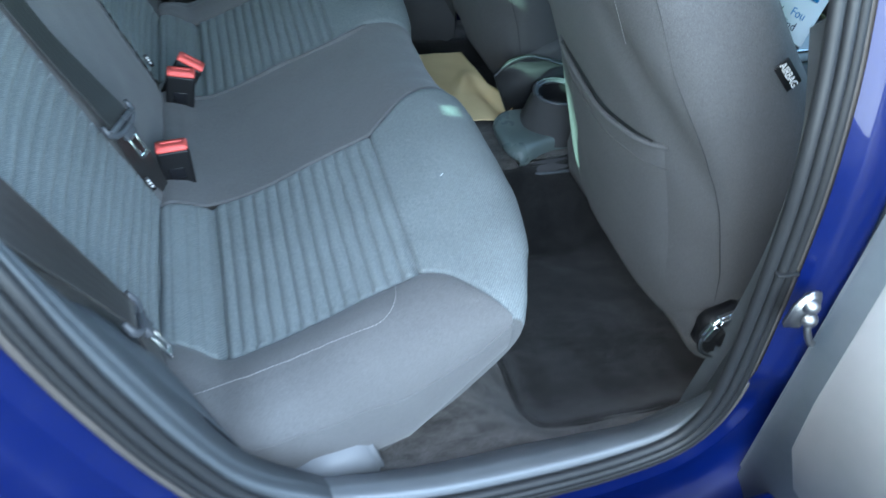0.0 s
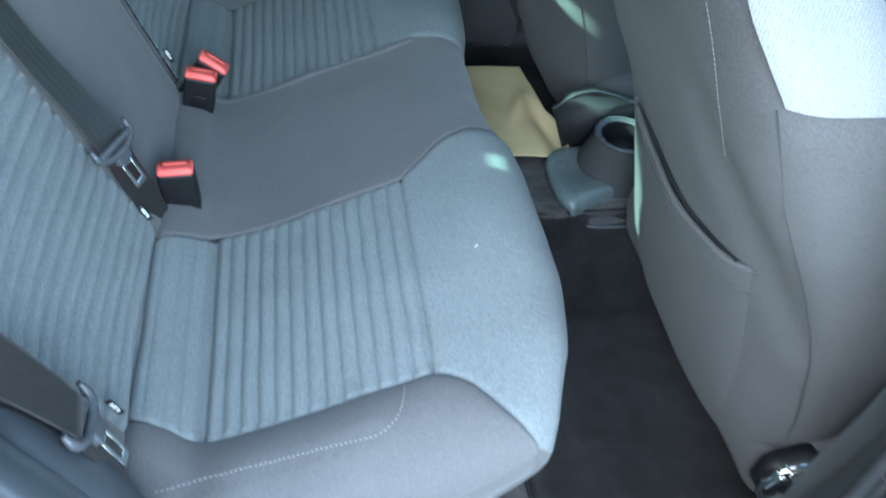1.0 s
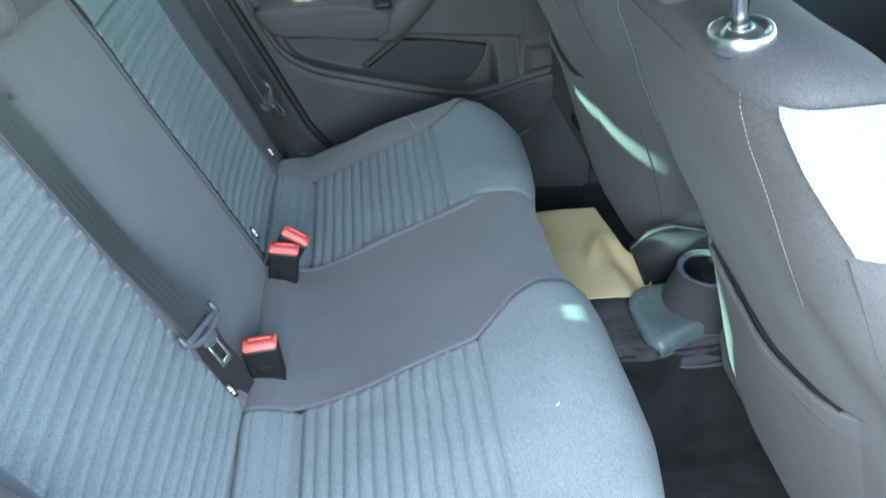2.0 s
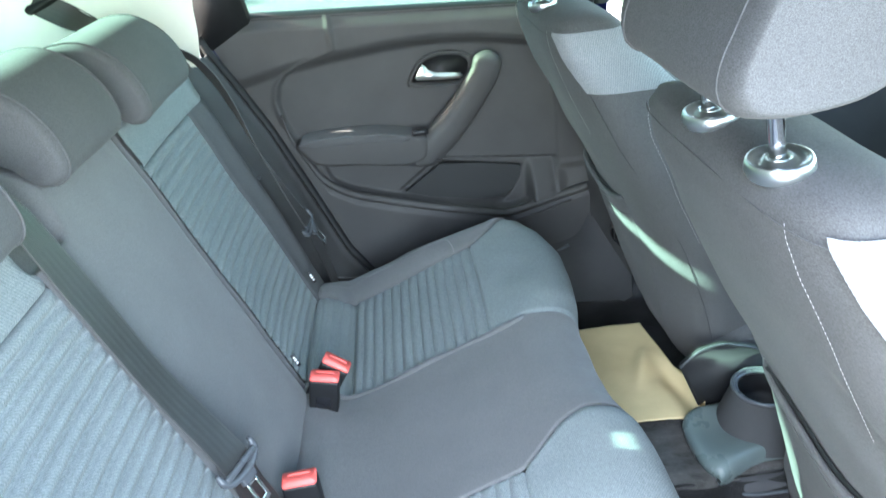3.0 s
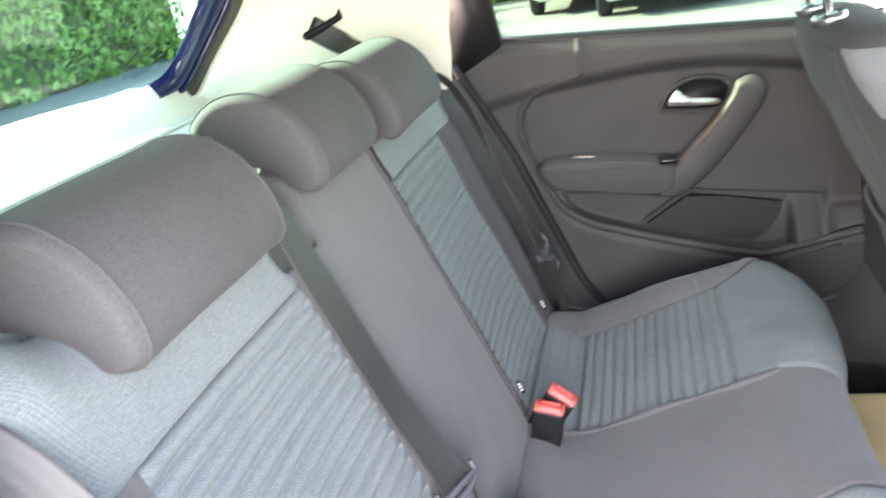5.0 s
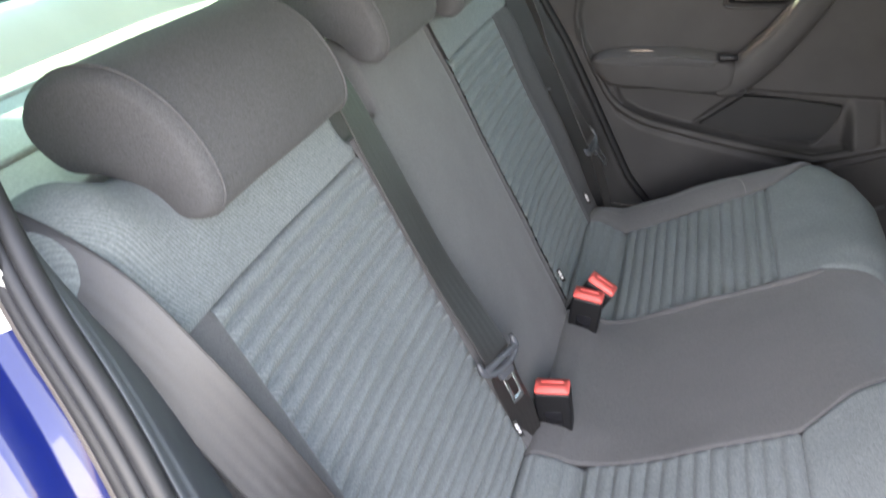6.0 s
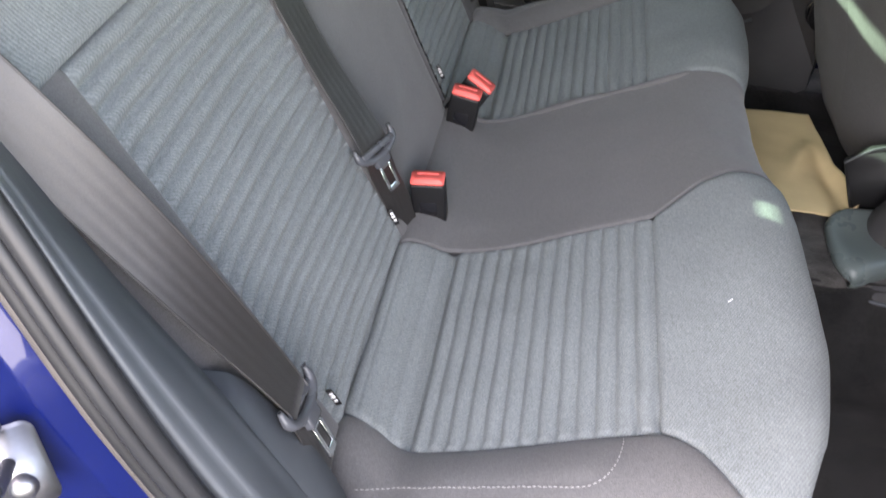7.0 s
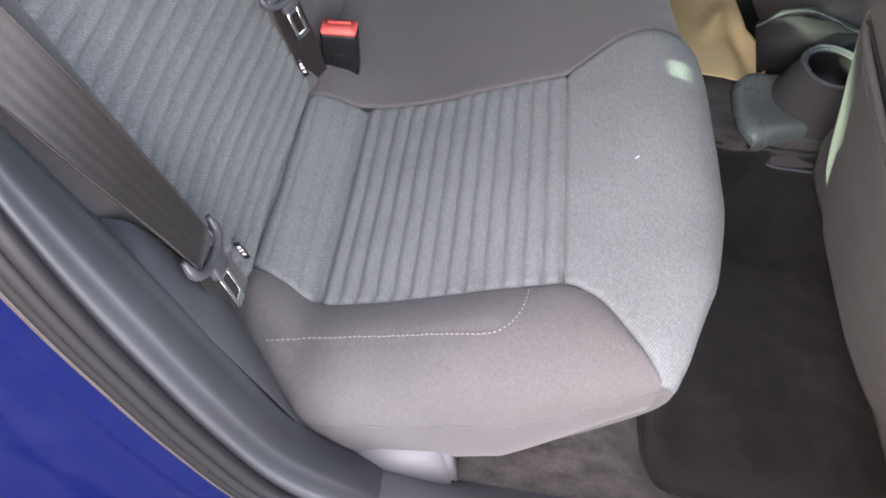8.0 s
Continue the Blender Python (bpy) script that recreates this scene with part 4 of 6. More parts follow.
    part("base_cover", box((0.36, 0.02, 0.13), Matrix.Translation((1.0 + dx, cy + sgn * 0.245, 0.43)), 0.008, 3), BLACK, st)
    cov = plate([(0.060, -0.16), (0.045, -0.10), (0.30, -0.16), (0.30, 0.02), (0.24, 0.015), (0.15, -0.002), (0.105, 0.012), (0.065, 0.022), (0.03, 0.014), (0.0, -0.012)], 0.012,
                Matrix.Translation((0.672 + dx + (0.14 if sgn < 0 else 0), cy - sgn * 0.268, 0.524)) @ pose(0, 0, 0, 90), 0.003, 2)
    c = part("side_cover", cov, RUBBER, st, "dark moulded seat side cover")
    if sgn > 0:
        part("cover_edge", tube(spline([(0.672 + dx, cy - sgn * 0.275, 0.512), (0.702 + dx, cy - sgn * 0.275, 0.538), (0.737 + dx, cy - sgn * 0.275, 0.546), (0.777 + dx, cy - sgn * 0.275, 0.536), (0.822 + dx, cy - sgn * 0.275, 0.522), (0.912 + dx, cy - sgn * 0.275, 0.540)], 40), 0.0016, 8), GREY_TONGUE, c)
    for y in (cy - 0.2, cy + 0.2):
        part("rail", box((0.40, 0.035, 0.04), Matrix.Translation((1.10 + dx, y, 0.31)), 0.006, 2), BLACK, st)
        part("bracket", box((0.34, 0.02, 0.10), Matrix.Translation((1.10 + dx, y, 0.36)), 0.004, 2), BLACK, st)
    return st


front_seat(-0.345, 0.018, -1, "dark grey cloth front seat with a pale twill side panel")
front_seat(0.345, 0.0, 1, "dark grey cloth front seat beside the closed door")


# ---------------------------------------------------------------- floor and console
def floor_z(x, y):
    a = abs(y)
    z = 0.268
    z += 0.150 * (1 - smooth01((a - 0.06) / 0.13))
    z += 0.100 * (1 - smooth01((x - 0.42) / 0.16)) * (1 - 0.5 * (1 - smooth01((a - 0.06) / 0.13)))
    z = lerp(z, np.interp(x, [0.23, 0.35, 0.5, 0.7], [0.362, 0.338, 0.326, 0.315]), smooth01((a - 0.50) / 0.10))
    return z + wobble(x, y, 14, 0.006) + wobble(x, y, 40, 0.002)


fl = thing("floor", (0.5, 0, 0.26), "dark grey needle-felt car carpet over the floor and tunnel", "floor", kind="structure")
rows = [[(x, y, floor_z(x, y)) for y in np.linspace(-0.615, 0.70, 150)] for x in np.linspace(0.02, 1.9, 170)]
part("carpet", fixed(from_grid(rows)), CARPET, fl)
part("floor_pan", box((2.7, 1.5, 0.03), Matrix.Translation((0.6, 0, 0.17)), 0.01), BLACK, fl)


def floor_mat(y0, y1, x0, x1, label):
    m = thing("floor_mat", ((x0 + x1) / 2, (y0 + y1) / 2, 0.27), label, "floor mat", "floor mats")
    top = []
    nx, ny = 60, 50
    for i in range(nx):
        u = i / (nx - 1)
        row = []
        for j in range(ny):
            v = j / (ny - 1)
            # rounded corners, and a softly lifted outline
            cu, cv = abs(2 * u - 1), abs(2 * v - 1)
            k = 1 - 0.055 * max(0, (cu ** 8) * (cv ** 8))
            x = lerp(x0, x1, 0.5 + (u - 0.5) * k)
            y = lerp(y0, y1, 0.5 + (v - 0.5) * k)
            edge = min(min(u, 1 - u) * (x1 - x0), min(v, 1 - v) * (y1 - y0))
            z = floor_z(x, y) + 0.010 * smooth01(edge / 0.008) + wobble(x + 2, y, 5, 0.008) + wobble(x, y, 18, 0.003)
            row.append((x, y, z - 0.003))
        top.append(row)
    part("carpet_top", fixed(from_grid(top)), CARPET_MAT, m)
    ring = [top[0][j] for j in range(ny)] + [top[i][-1] for i in range(nx)] + [top[-1][j] for j in reversed(range(ny))] + [top[i][0] for i in reversed(range(nx))]
    ring = [p for k, p in enumerate(ring) if k == 0 or (Vector(p) - Vector(ring[k - 1])).length > 1e-5]
    part("binding", tube([(x, y, z + 0.003) for x, y, z in ring[:-1]], 0.0028, 8, closed=True), CARPET_MAT, m)


floor_mat(-0.575, -0.075, 0.535, 1.0, "black carpet mat in the rear footwell")
floor_mat(0.19, 0.60, 0.545, 1.0, "black carpet mat in the far rear footwell")

sheet = thing("paper_mat", (0.60, 0.2, 0.42), "creased brown kraft paper floor protector over the tunnel", "paper mat")
rows = []
for i in range(60):
    u = i / 59
    row = []
    for j in range(70):
        v = j / 69
        y = lerp(0.040, 0.350, v) + 0.012 * (1 - v) * (1 - u) + 0.003 * noise.noise(Vector((u * 9, 1, 0))) * (1 - v) ** 8
        x = lerp(0.520, np.interp(y, [0.03, 0.06, 0.09, 0.19, 0.35], [0.675, 0.712, 0.726, 0.706, 0.697]), u)
        z = np.interp(y, [0.03, 0.10, 0.2, 0.28, 0.36], [0.434, 0.433, 0.425, 0.419, 0.415])
        fold = math.exp(-(((x - 0.655) - 0.35 * (y - 0.20)) / 0.016) ** 2) * math.exp(-((y - 0.20) / 0.045) ** 2)
        z += 0.013 * fold - 0.012 * math.exp(-(((x - 0.690) + 0.10 * (y - 0.15)) / 0.016) ** 2) * (1 - smooth01((y - 0.14) / 0.10)) + 0.008 * smooth01((x - 0.70) / 0.02) * (1 - smooth01((y - 0.16) / 0.06))
        z += wobble(x, y, 9, 0.005) + wobble(x, y, 26, 0.0016)
        row.append((x, y, max(z, floor_z(x, y) + 0.006)))
    rows.append(row)
bmp = from_grid(rows)
r = bmesh.ops.extrude_face_region(bmp, geom=bmp.faces[:])
bmesh.ops.translate(bmp, verts=[v for v in r["geom"] if isinstance(v, bmesh.types.BMVert)], vec=(0, 0, -0.0012))
part("paper", fixed(bmp), KRAFT, sheet)

# lighter teal tone carries the far window's reflection in the base colour
CONSOLE = mat_plastic("console_plastic", (0.092, 0.115, 0.114), 0.30)
con = thing("centre_console", (0.9, 0, 0.40), "dark plastic centre console with a rear cup holder", "console")
# the rear end is a low bib whose edge rolls under, tapering towards the front on the near side
rows = []
for x, ya, yb, zt, zb in ((0.684, -0.072, 0.038, 0.404, 0.396), (0.670, -0.081, 0.044, 0.414, 0.402), (0.660, -0.086, 0.047, 0.424, 0.411), (0.6575, -0.088, 0.048, 0.431, 0.414), (0.660, -0.088, 0.050, 0.438, 0.413), (0.668, -0.086, 0.053, 0.444, 0.410), (0.682, -0.081, 0.057, 0.447, 0.407), (0.704, -0.073, 0.061, 0.446, 0.403), (0.730, -0.063, 0.066, 0.443, 0.396), (0.760, -0.054, 0.068, 0.443, 0.39), (0.80, -0.055, 0.070, 0.446, 0.385), (0.88, -0.066, 0.072, 0.45, 0.38), (0.98, -0.076, 0.078, 0.50, 0.38), (1.10, -0.085, 0.085, 0.545, 0.38), (1.35, -0.09, 0.09, 0.56, 0.38), (1.5, -0.10, 0.10, 0.56, 0.38)):
    hw, ym = (yb - ya) / 2, (ya + yb) / 2
    dip, fade = 0.009 * math.exp(-((x - 0.705) / 0.03) ** 2), max(0, 1 - (x - 0.657) / 0.09)
    sec = [(-hw * 0.98, zb), (-hw, lerp(zb, zt, 0.4)), (-hw * 0.985, lerp(zb, zt, 0.75)), (-hw * 0.86, zt - 0.002), (-hw * 0.5, zt - dip * 0.6), (0, zt - dip), (hw * 0.5, zt - dip * 0.6), (hw * 0.86, zt - 0.002), (hw * 0.985, lerp(zb, zt, 0.75)), (hw, lerp(zb, zt, 0.4)), (hw * 0.98, zb)]
    rows.append([(x + 0.020 * fade * (y / hw) ** 4, ym + y, z) for y, z in spline(sec, 40)])
part("housing", fixed(from_grid(rows, closed_v=True, caps=True)), CONSOLE, con, "console housing, its plastic tinted for window reflection")
foot = []
for x, ya, zt in ((0.690, -0.070, 0.398), (0.697, -0.086, 0.408), (0.715, -0.095, 0.412), (0.80, -0.097, 0.412), (0.93, -0.098, 0.412)):
    foot.append([(x, y, z) for y, z in spline([(0.05, 0.375), (ya, 0.375), (ya - 0.004, 0.386), (ya + 0.002, zt - 0.008), (ya + 0.012, zt), (-0.04, zt + 0.002), (0.05, zt)], 24)])
part("foot", fixed(from_grid(foot, closed_v=True, caps=True)), TRIM_DARK, con)
cup = lathe([(0.071, -0.075), (0.066, -0.056), (0.0535, -0.018), (0.047, 0.0), (0.0455, 0.003), (0.043, 0.003), (0.041, 0.0), (0.0395, -0.05), (0.0, -0.052)], Matrix.Translation((0.782, 0.012, 0.497)), 40)
c = part("cup_holder", cup, TRIM_DARK, con, "round cup holder")
part("cup_well", lathe([(0.0405, -0.002), (0.039, -0.03), (0.037, -0.049), (0.0, -0.0505)], Matrix.Translation((0.782, 0.012, 0.497)), 40), BLACK, c)
for r, dz in ((0.046, 0.003), (0.0415, 0.0005)):
    part("rim_ring", tube([(0.782 + r * math.cos(a), 0.012 + r * math.sin(a), 0.497 + dz) for a in np.linspace(0, 2 * math.pi, 48, endpoint=False)], 0.0034, 8, closed=True), GREY_TONGUE, c)
part("skirt_edge", tube(spline([(0.86, -0.063, 0.437), (0.80, -0.055, 0.432), (0.76, -0.0525, 0.424), (0.73, -0.062, 0.420), (0.70, -0.0735, 0.422), (0.674, -0.0835, 0.430)], 40), 0.0022, 8), GREY_TONGUE, con)
part("foot_lip", tube(spline([(0.92, -0.101, 0.398), (0.80, -0.100, 0.398), (0.73, -0.099, 0.398), (0.708, -0.093, 0.397)], 40), 0.0026, 8), TRIM_MID, con)
part("gear_surround", box((0.20, 0.13, 0.02), Matrix.Translation((1.20, -0.01, 0.57)), 0.008, 3), TRIM_GREY, con)
part("surround_trim", tube([(1.20 + x, -0.01 + y, 0.582) for x, y in roundrect(0.19, 0.12, 0.03, 6)], 0.004, 8, closed=True), CHROME, con)
gear = thing("gear_lever", (1.20, -0.02, 0.58), "black gear lever with a chrome-capped knob and boot", "gear lever")
part("boot", lathe([(0.05, 0.0), (0.042, 0.02), (0.034, 0.05), (0.024, 0.075), (0.016, 0.09), (0.0, 0.092)], Matrix.Translation((1.20, -0.02, 0.575)), 20), BLACK, gear)
part("stick", tube([(1.20, -0.02, 0.65), (1.195, -0.02, 0.70)], 0.009, 12), BLACK, gear)
part("knob", lathe([(0.0, -0.03), (0.014, -0.03), (0.022, -0.01), (0.026, 0.015), (0.024, 0.028), (0.014, 0.034), (0.0, 0.035)], Matrix.Translation((1.19, -0.02, 0.705)), 24), GLOSS_BLACK, gear)
part("knob_cap", lathe([(0.0, 0.004), (0.014, 0.003), (0.020, 0.0), (0.021, -0.004)], Matrix.Translation((1.19, -0.02, 0.738)), 24), CHROME, gear)
leaf = thing("leaflet", (1.16, -0.10, 0.62), "pale blue and white printed leaflet propped by the gear lever", "leaflet")
lm = Matrix.Translation((1.165, -0.088, 0.690)) @ frame_of((0, 0, 0), (0.2, -0.98, 0.0), (0.30, 0.06, 0.95))
part("card", plate(roundrect(0.090, 0.125, 0.002), 0.001, lm, 0), PAPER, leaf)
lettering("lettering", "Fou", 0.020, lm @ Matrix.Translation((0.008, -0.018, 0.0012)), INK_BLUE, leaf)
lettering("lettering", "Find", 0.020, lm @ Matrix.Translation((0.0, -0.040, 0.0012)), INK_BLACK, leaf)
part("emblem", lathe([(0.003, 0.0004), (0.006, 0.0004), (0.006, 0.0), (0.003, 0.0)], lm @ Matrix.Translation((-0.010, 0.014, 0.0010)), 20), INK_BLACK, leaf)
part("print_bar", plate(roundrect(0.028, 0.006, 0.001), 0.0006, lm @ Matrix.Translation((0.016, 0.014, 0.0011)), 0), INK_BLUE, leaf)
part("print_bar", plate(roundrect(0.0015, 0.022, 0.0005), 0.0006, lm @ Matrix.Translation((-0.026, -0.028, 0.0011)), 0), INK_BLACK, leaf)

dash = thing("dashboard", (1.75, 0, 0.5), "dark grey moulded dashboard across the front of the car", "dashboard")
part("top", pad([(1.50, 0.72), (1.48, 0.80), (1.52, 0.88), (1.62, 0.93), (1.80, 0.94), (2.05, 0.92), (2.1, 0.80), (1.9, 0.55), (1.62, 0.45), (1.56, 0.56)], -0.70, 0.70, 0.05), TRIM_DARK, dash)
part("binnacle", pad([(1.47, 0.86), (1.46, 0.92), (1.52, 0.98), (1.66, 0.99), (1.72, 0.93), (1.60, 0.88)], -0.52, -0.20, 0.04), TRIM_DARK, dash)
wheel = thing("steering_wheel", (1.38, -0.36, 0.80), "black leather-covered steering wheel", "steering wheel")
wm = Matrix.Translation((1.36, -0.36, 0.83)) @ pose(0, 0, 0, 0, -62, 0)
part("rim", tube([wm @ Vector((0.185 * math.cos(a), 0.185 * math.sin(a), 0)) for a in np.linspace(0, 2 * math.pi, 56, endpoint=False)], 0.015, 12, closed=True, up=(0.88, 0, 0.47)), BLACK, wheel)
part("hub", lathe([(0.0, 0.025), (0.05, 0.02), (0.07, 0.0), (0.06, -0.03), (0.0, -0.03)], wm, 28), BLACK, wheel)
for a in (0, 120, 240):
    part("spoke", box((0.13, 0.035, 0.016), wm @ pose(0, 0, 0, 0, 0, a + 30) @ Matrix.Translation((0.11, 0, -0.008)), 0.006, 3), BLACK, wheel)


# ---------------------------------------------------------------- car body round the rear door openings
RING = [(-0.115, 0.585, 1.09), (-0.075, 0.612, 1.02), (-0.03, 0.635, 0.945), (0.014, 0.662, 0.832), (0.038, 0.672, 0.752), (0.061, 0.678, 0.684), (0.099, 0.687, 0.594), (0.152, 0.697, 0.510), (0.235, 0.70, 0.446),
        (0.367, 0.70, 0.417), (0.506, 0.70, 0.412), (0.60, 0.70, 0.421), (0.662, 0.70, 0.445), (0.689, 0.70, 0.505), (0.690, 0.70, 0.60), (0.677, 0.70, 0.761), (0.667, 0.695, 0.862),
        (0.662, 0.675, 0.96), (0.648, 0.64, 1.08), (0.60, 0.595, 1.22), (0.48, 0.56, 1.305), (0.36, 0.545, 1.33), (0.10, 0.54, 1.325), (-0.06, 0.545, 1.28), (-0.12, 0.56, 1.19)]
ring_s = spline(RING + [RING[0]], 221)[:-1]
CEN = np.array([0.30, 0.95])


FAR = 0.055      # the far side lies a little further out


def ring_frames(sgn):
    """Ring places with the in-plane direction away from the opening."""
    out = []
    n = len(ring_s)
    for i in range(n):
        p, t = ring_s[i], ring_s[(i + 2) % n] - ring_s[i - 2]
        nx, nz = -t[2], t[0]
        l = math.hypot(nx, nz)
        nx, nz = nx / l, nz / l
        if nx * (p[0] - CEN[0]) + nz * (p[2] - CEN[1]) < 0:
            nx, nz = -nx, -nz
        out.append((Vector((p[0], sgn * p[1], p[2])), Vector((nx, 0, nz)), Vector((0, sgn, 0))))
    return out


def ring_sweep(sgn, prof, closed=False, front=None, limit=None):
    """Draws a cross-section (away from the opening, outwards) round the ring."""
    rows = []
    for p, n, o in ring_frames(sgn):
        w = smooth01((p.x - 0.55) / 0.1) * smooth01((p.z - 0.49) / 0.09) if front else 0
        row = []
        for k, (a, b) in enumerate(prof):
            if front:
                a, b = lerp(a, front[k][0], w), lerp(b, front[k][1], w)
            row.append(p + n * a + o * b)
        rows.append(row)
    return fixed(from_grid(rows, closed_u=True, closed_v=closed))


body = thing("car_body", (0.3, 0, 0.17), "dark blue metallic small hatchback body with its rear door open", "car")
JAMB = [(0.022, -0.004), (0.053, -0.001), (0.0565, 0.005), (0.0615, 0.0055), (0.085, 0.009), (0.098, 0.018), (0.104, 0.034), (0.120, 0.055), (0.135, 0.080), (0.165, 0.096), (0.22, 0.104), (0.30, 0.108)]
JAMB_F = [(0.024, 0.010), (0.030, 0.015), (0.036, 0.018), (0.042, 0.020), (0.048, 0.021), (0.051, 0.0215), (0.054, 0.022), (0.060, 0.022), (0.066, 0.023), (0.072, 0.024), (0.078, 0.022), (0.084, 0.015)]
for sgn in (-1,):
    part("door_jamb", ring_sweep(sgn, JAMB, front=JAMB_F), BLUE, body, "blue painted door jamb")
    for name, off, out, r, rubber in (("weatherstrip", -0.0035, -0.001, 0.0066, RUBBER_MID), ("seal_lip", 0.0078, 0.003, 0.0056, RUBBER_MID), ("seal_lip", 0.0176, 0.004, 0.0050, RUBBER)):
        part(name, ring_sweep(sgn, [(off + r * math.cos(a), out + r * math.sin(a)) for a in np.linspace(0, 2 * math.pi, 12, endpoint=False)], True), rubber, body, "dark rubber door seal")
    bm = ring_sweep(sgn, [(0.0268 + 0.0058 * math.cos(a), 0.001 + 0.005 * math.sin(a)) for a in np.linspace(0, 2 * math.pi, 10, endpoint=False)], True)
    part("seal_edge", bm, RUBBER_TAN, body, "dusty tan edge of the seal")

# seal joint, hinge and striker on the open side
part("seal_joint", box((0.026, 0.010, 0.003), Matrix.Translation((0.690, -0.708, 0.728)) @ pose(0, 0, 0, 0, 6, 0), 0.002, 2), RUBBER, body)
hinge = part("door_hinge", plate([(-0.015, -0.024), (0.007, -0.026), (0.014, -0.008), (0.011, 0.014), (0.003, 0.025), (-0.011, 0.021), (-0.018, 0.003)], 0.008, Matrix.Translation((0.700, -0.738, 0.706)) @ pose(0, 0, 0, 90, 12, 0), 0.003, 3), STEEL, body, "zinc door hinge")
part("bolt", lathe([(0.0, 0.008), (0.006, 0.007), (0.0085, 0.003), (0.009, 0.0)], Matrix.Translation((0.698, -0.743, 0.716)) @ pose(0, 0, 0, 90), 12), STEEL, hinge)
part("bolt", lathe([(0.0, 0.008), (0.006, 0.007), (0.0085, 0.003), (0.009, 0.0)], Matrix.Translation((0.704, -0.743, 0.696)) @ pose(0, 0, 0, 90), 12), STEEL, hinge)
part("check_arm", tube(spline([(0.712, -0.738, 0.685), (0.714, -0.742, 0.672), (0.720, -0.744, 0.660), (0.728, -0.742, 0.652)], 16), 0.004, 8), STEEL, hinge)
striker = part("door_striker", plate(roundrect(0.034, 0.060, 0.008), 0.004, Matrix.Translation((-0.045, -0.697, 0.768)) @ frame_of((0, 0, 0), (0.81, 0.57, 0), (-0.245, 0.348, 0.888)), 0.0015, 2), STEEL, body, "bright steel door striker")
part("loop", tube(spline([(-0.052, -0.690, 0.800), (-0.036, -0.712, 0.815), (-0.022, -0.728, 0.818), (-0.022, -0.730, 0.803), (-0.044, -0.702, 0.780)], 30), 0.0045, 10), STEEL, striker)
part("bolt", lathe([(0.0, 0.006), (0.006, 0.006), (0.0085, 0.002), (0.009, 0.0)], Matrix.Translation((-0.040, -0.705, 0.760)) @ frame_of((0, 0, 0), (0.81, 0.57, 0), (-0.245, 0.348, 0.888)), 12), STEEL, striker)

# outer panels that close the body
part("sill_panel", box((2.2, 0.03, 0.22), Matrix.Translation((0.6, -0.79, 0.30)), 0.01), BLUE, body)
part("sill_panel", box((2.2, 0.03, 0.22), Matrix.Translation((0.6, 0.83, 0.30)), 0.01), BLUE, body)
rows = [[(x, y, 1.405 - 0.10 * (y / 0.62) ** 4 - 0.12 * max(0, (x - 0.9) / 0.5) ** 2 - 0.05 * max(0, (-0.2 - x) / 0.4) ** 2) for y in np.linspace(-0.60, 0.60, 40)] for x in np.linspace(-0.55, 1.35, 60)]
part("roof", fixed(from_grid(rows)), BLUE, body)
for sgn in (-1, 1):
    q = [[(x, sgn * y, z) for y, z in ((0.80, 0.25), (0.815, 0.6), (0.80, 0.90), (0.72, 1.02))] for x in (-0.92, -0.75, -0.5, -0.30, -0.22)]
    part("quarter_panel", fixed(from_grid(q)), BLUE, body)
    q = [[(x + e * t, sgn * y, z) for t, y, z in ((0, 0.72, 1.02), (0.5, 0.66, 1.20), (1, 0.60, 1.37))] for x, e in ((-0.62, 0.13), (-0.5, 0.08), (-0.30, 0.0), (-0.22, 0.0))]
    part("quarter_panel", fixed(from_grid(q)), BLUE, body)
    q = [[(x, sgn * y, z) for y, z in ((0.83, 0.20), (0.835, 0.6), (0.82, 0.96))] for x in (0.80, 1.2, 1.8, 2.3)]
    part("front_door_skin", fixed(from_grid(q)), BLUE, body)
    part("front_door_panel", box((1.0, 0.05, 0.62), Matrix.Translation((1.28, sgn * 0.745, 0.66)), 0.02, 3), TRIM_DOOR, body)
    g = [[(x, sgn * lerp(0.76, 0.62, t), lerp(0.97, 1.33, t) - 0.25 * max(0, x - 1.3)) for t in np.linspace(0, 1, 6)] for x in np.linspace(0.80, 1.72, 14)]
    part("front_window", fixed(from_grid(g)), GLASS_FRONT, body, "tinted side window")
    part("a_pillar", tube([(2.0, sgn * 0.72, 0.92), (1.70, sgn * 0.67, 1.12), (1.38, sgn * 0.60, 1.33)], 0.035, 10), TRIM_CREAM, body)
    part("roof_rail", tube([(1.38, sgn * 0.60, 1.335), (0.8, sgn * 0.585, 1.355), (0.2, sgn * 0.58, 1.355), (-0.46, sgn * 0.57, 1.33)], 0.022, 10), TRIM_CREAM, body)
ws = [[(lerp(2.08, 1.36, t), lerp(0.71, 0.58, t) * u, lerp(0.93, 1.345, t) + 0.02 * (1 - u * u)) for u in np.linspace(-1, 1, 20)] for t in np.linspace(0, 1, 12)]
part("windscreen", fixed(from_grid(ws)), GLASS_FRONT, body, "tinted front windscreen")
part("bonnet", pad([(2.05, 0.6), (2.06, 0.93), (2.5, 0.90), (2.9, 0.80), (3.05, 0.6), (3.0, 0.3), (2.1, 0.3)], -0.80, 0.80, 0.06), BLUE, body)
part("bulkhead", box((0.04, 1.5, 0.75), Matrix.Translation((1.98, 0, 0.55)), 0.01), BLACK, body)
part("boot_floor", box((0.9, 1.4, 0.03), Matrix.Translation((-0.5, 0, 0.35)), 0.01), BLACK, body)
part("tail_panel", box((0.06, 1.5, 0.75), Matrix.Translation((-0.90, 0, 0.66)), 0.03, 3), BLUE, body)


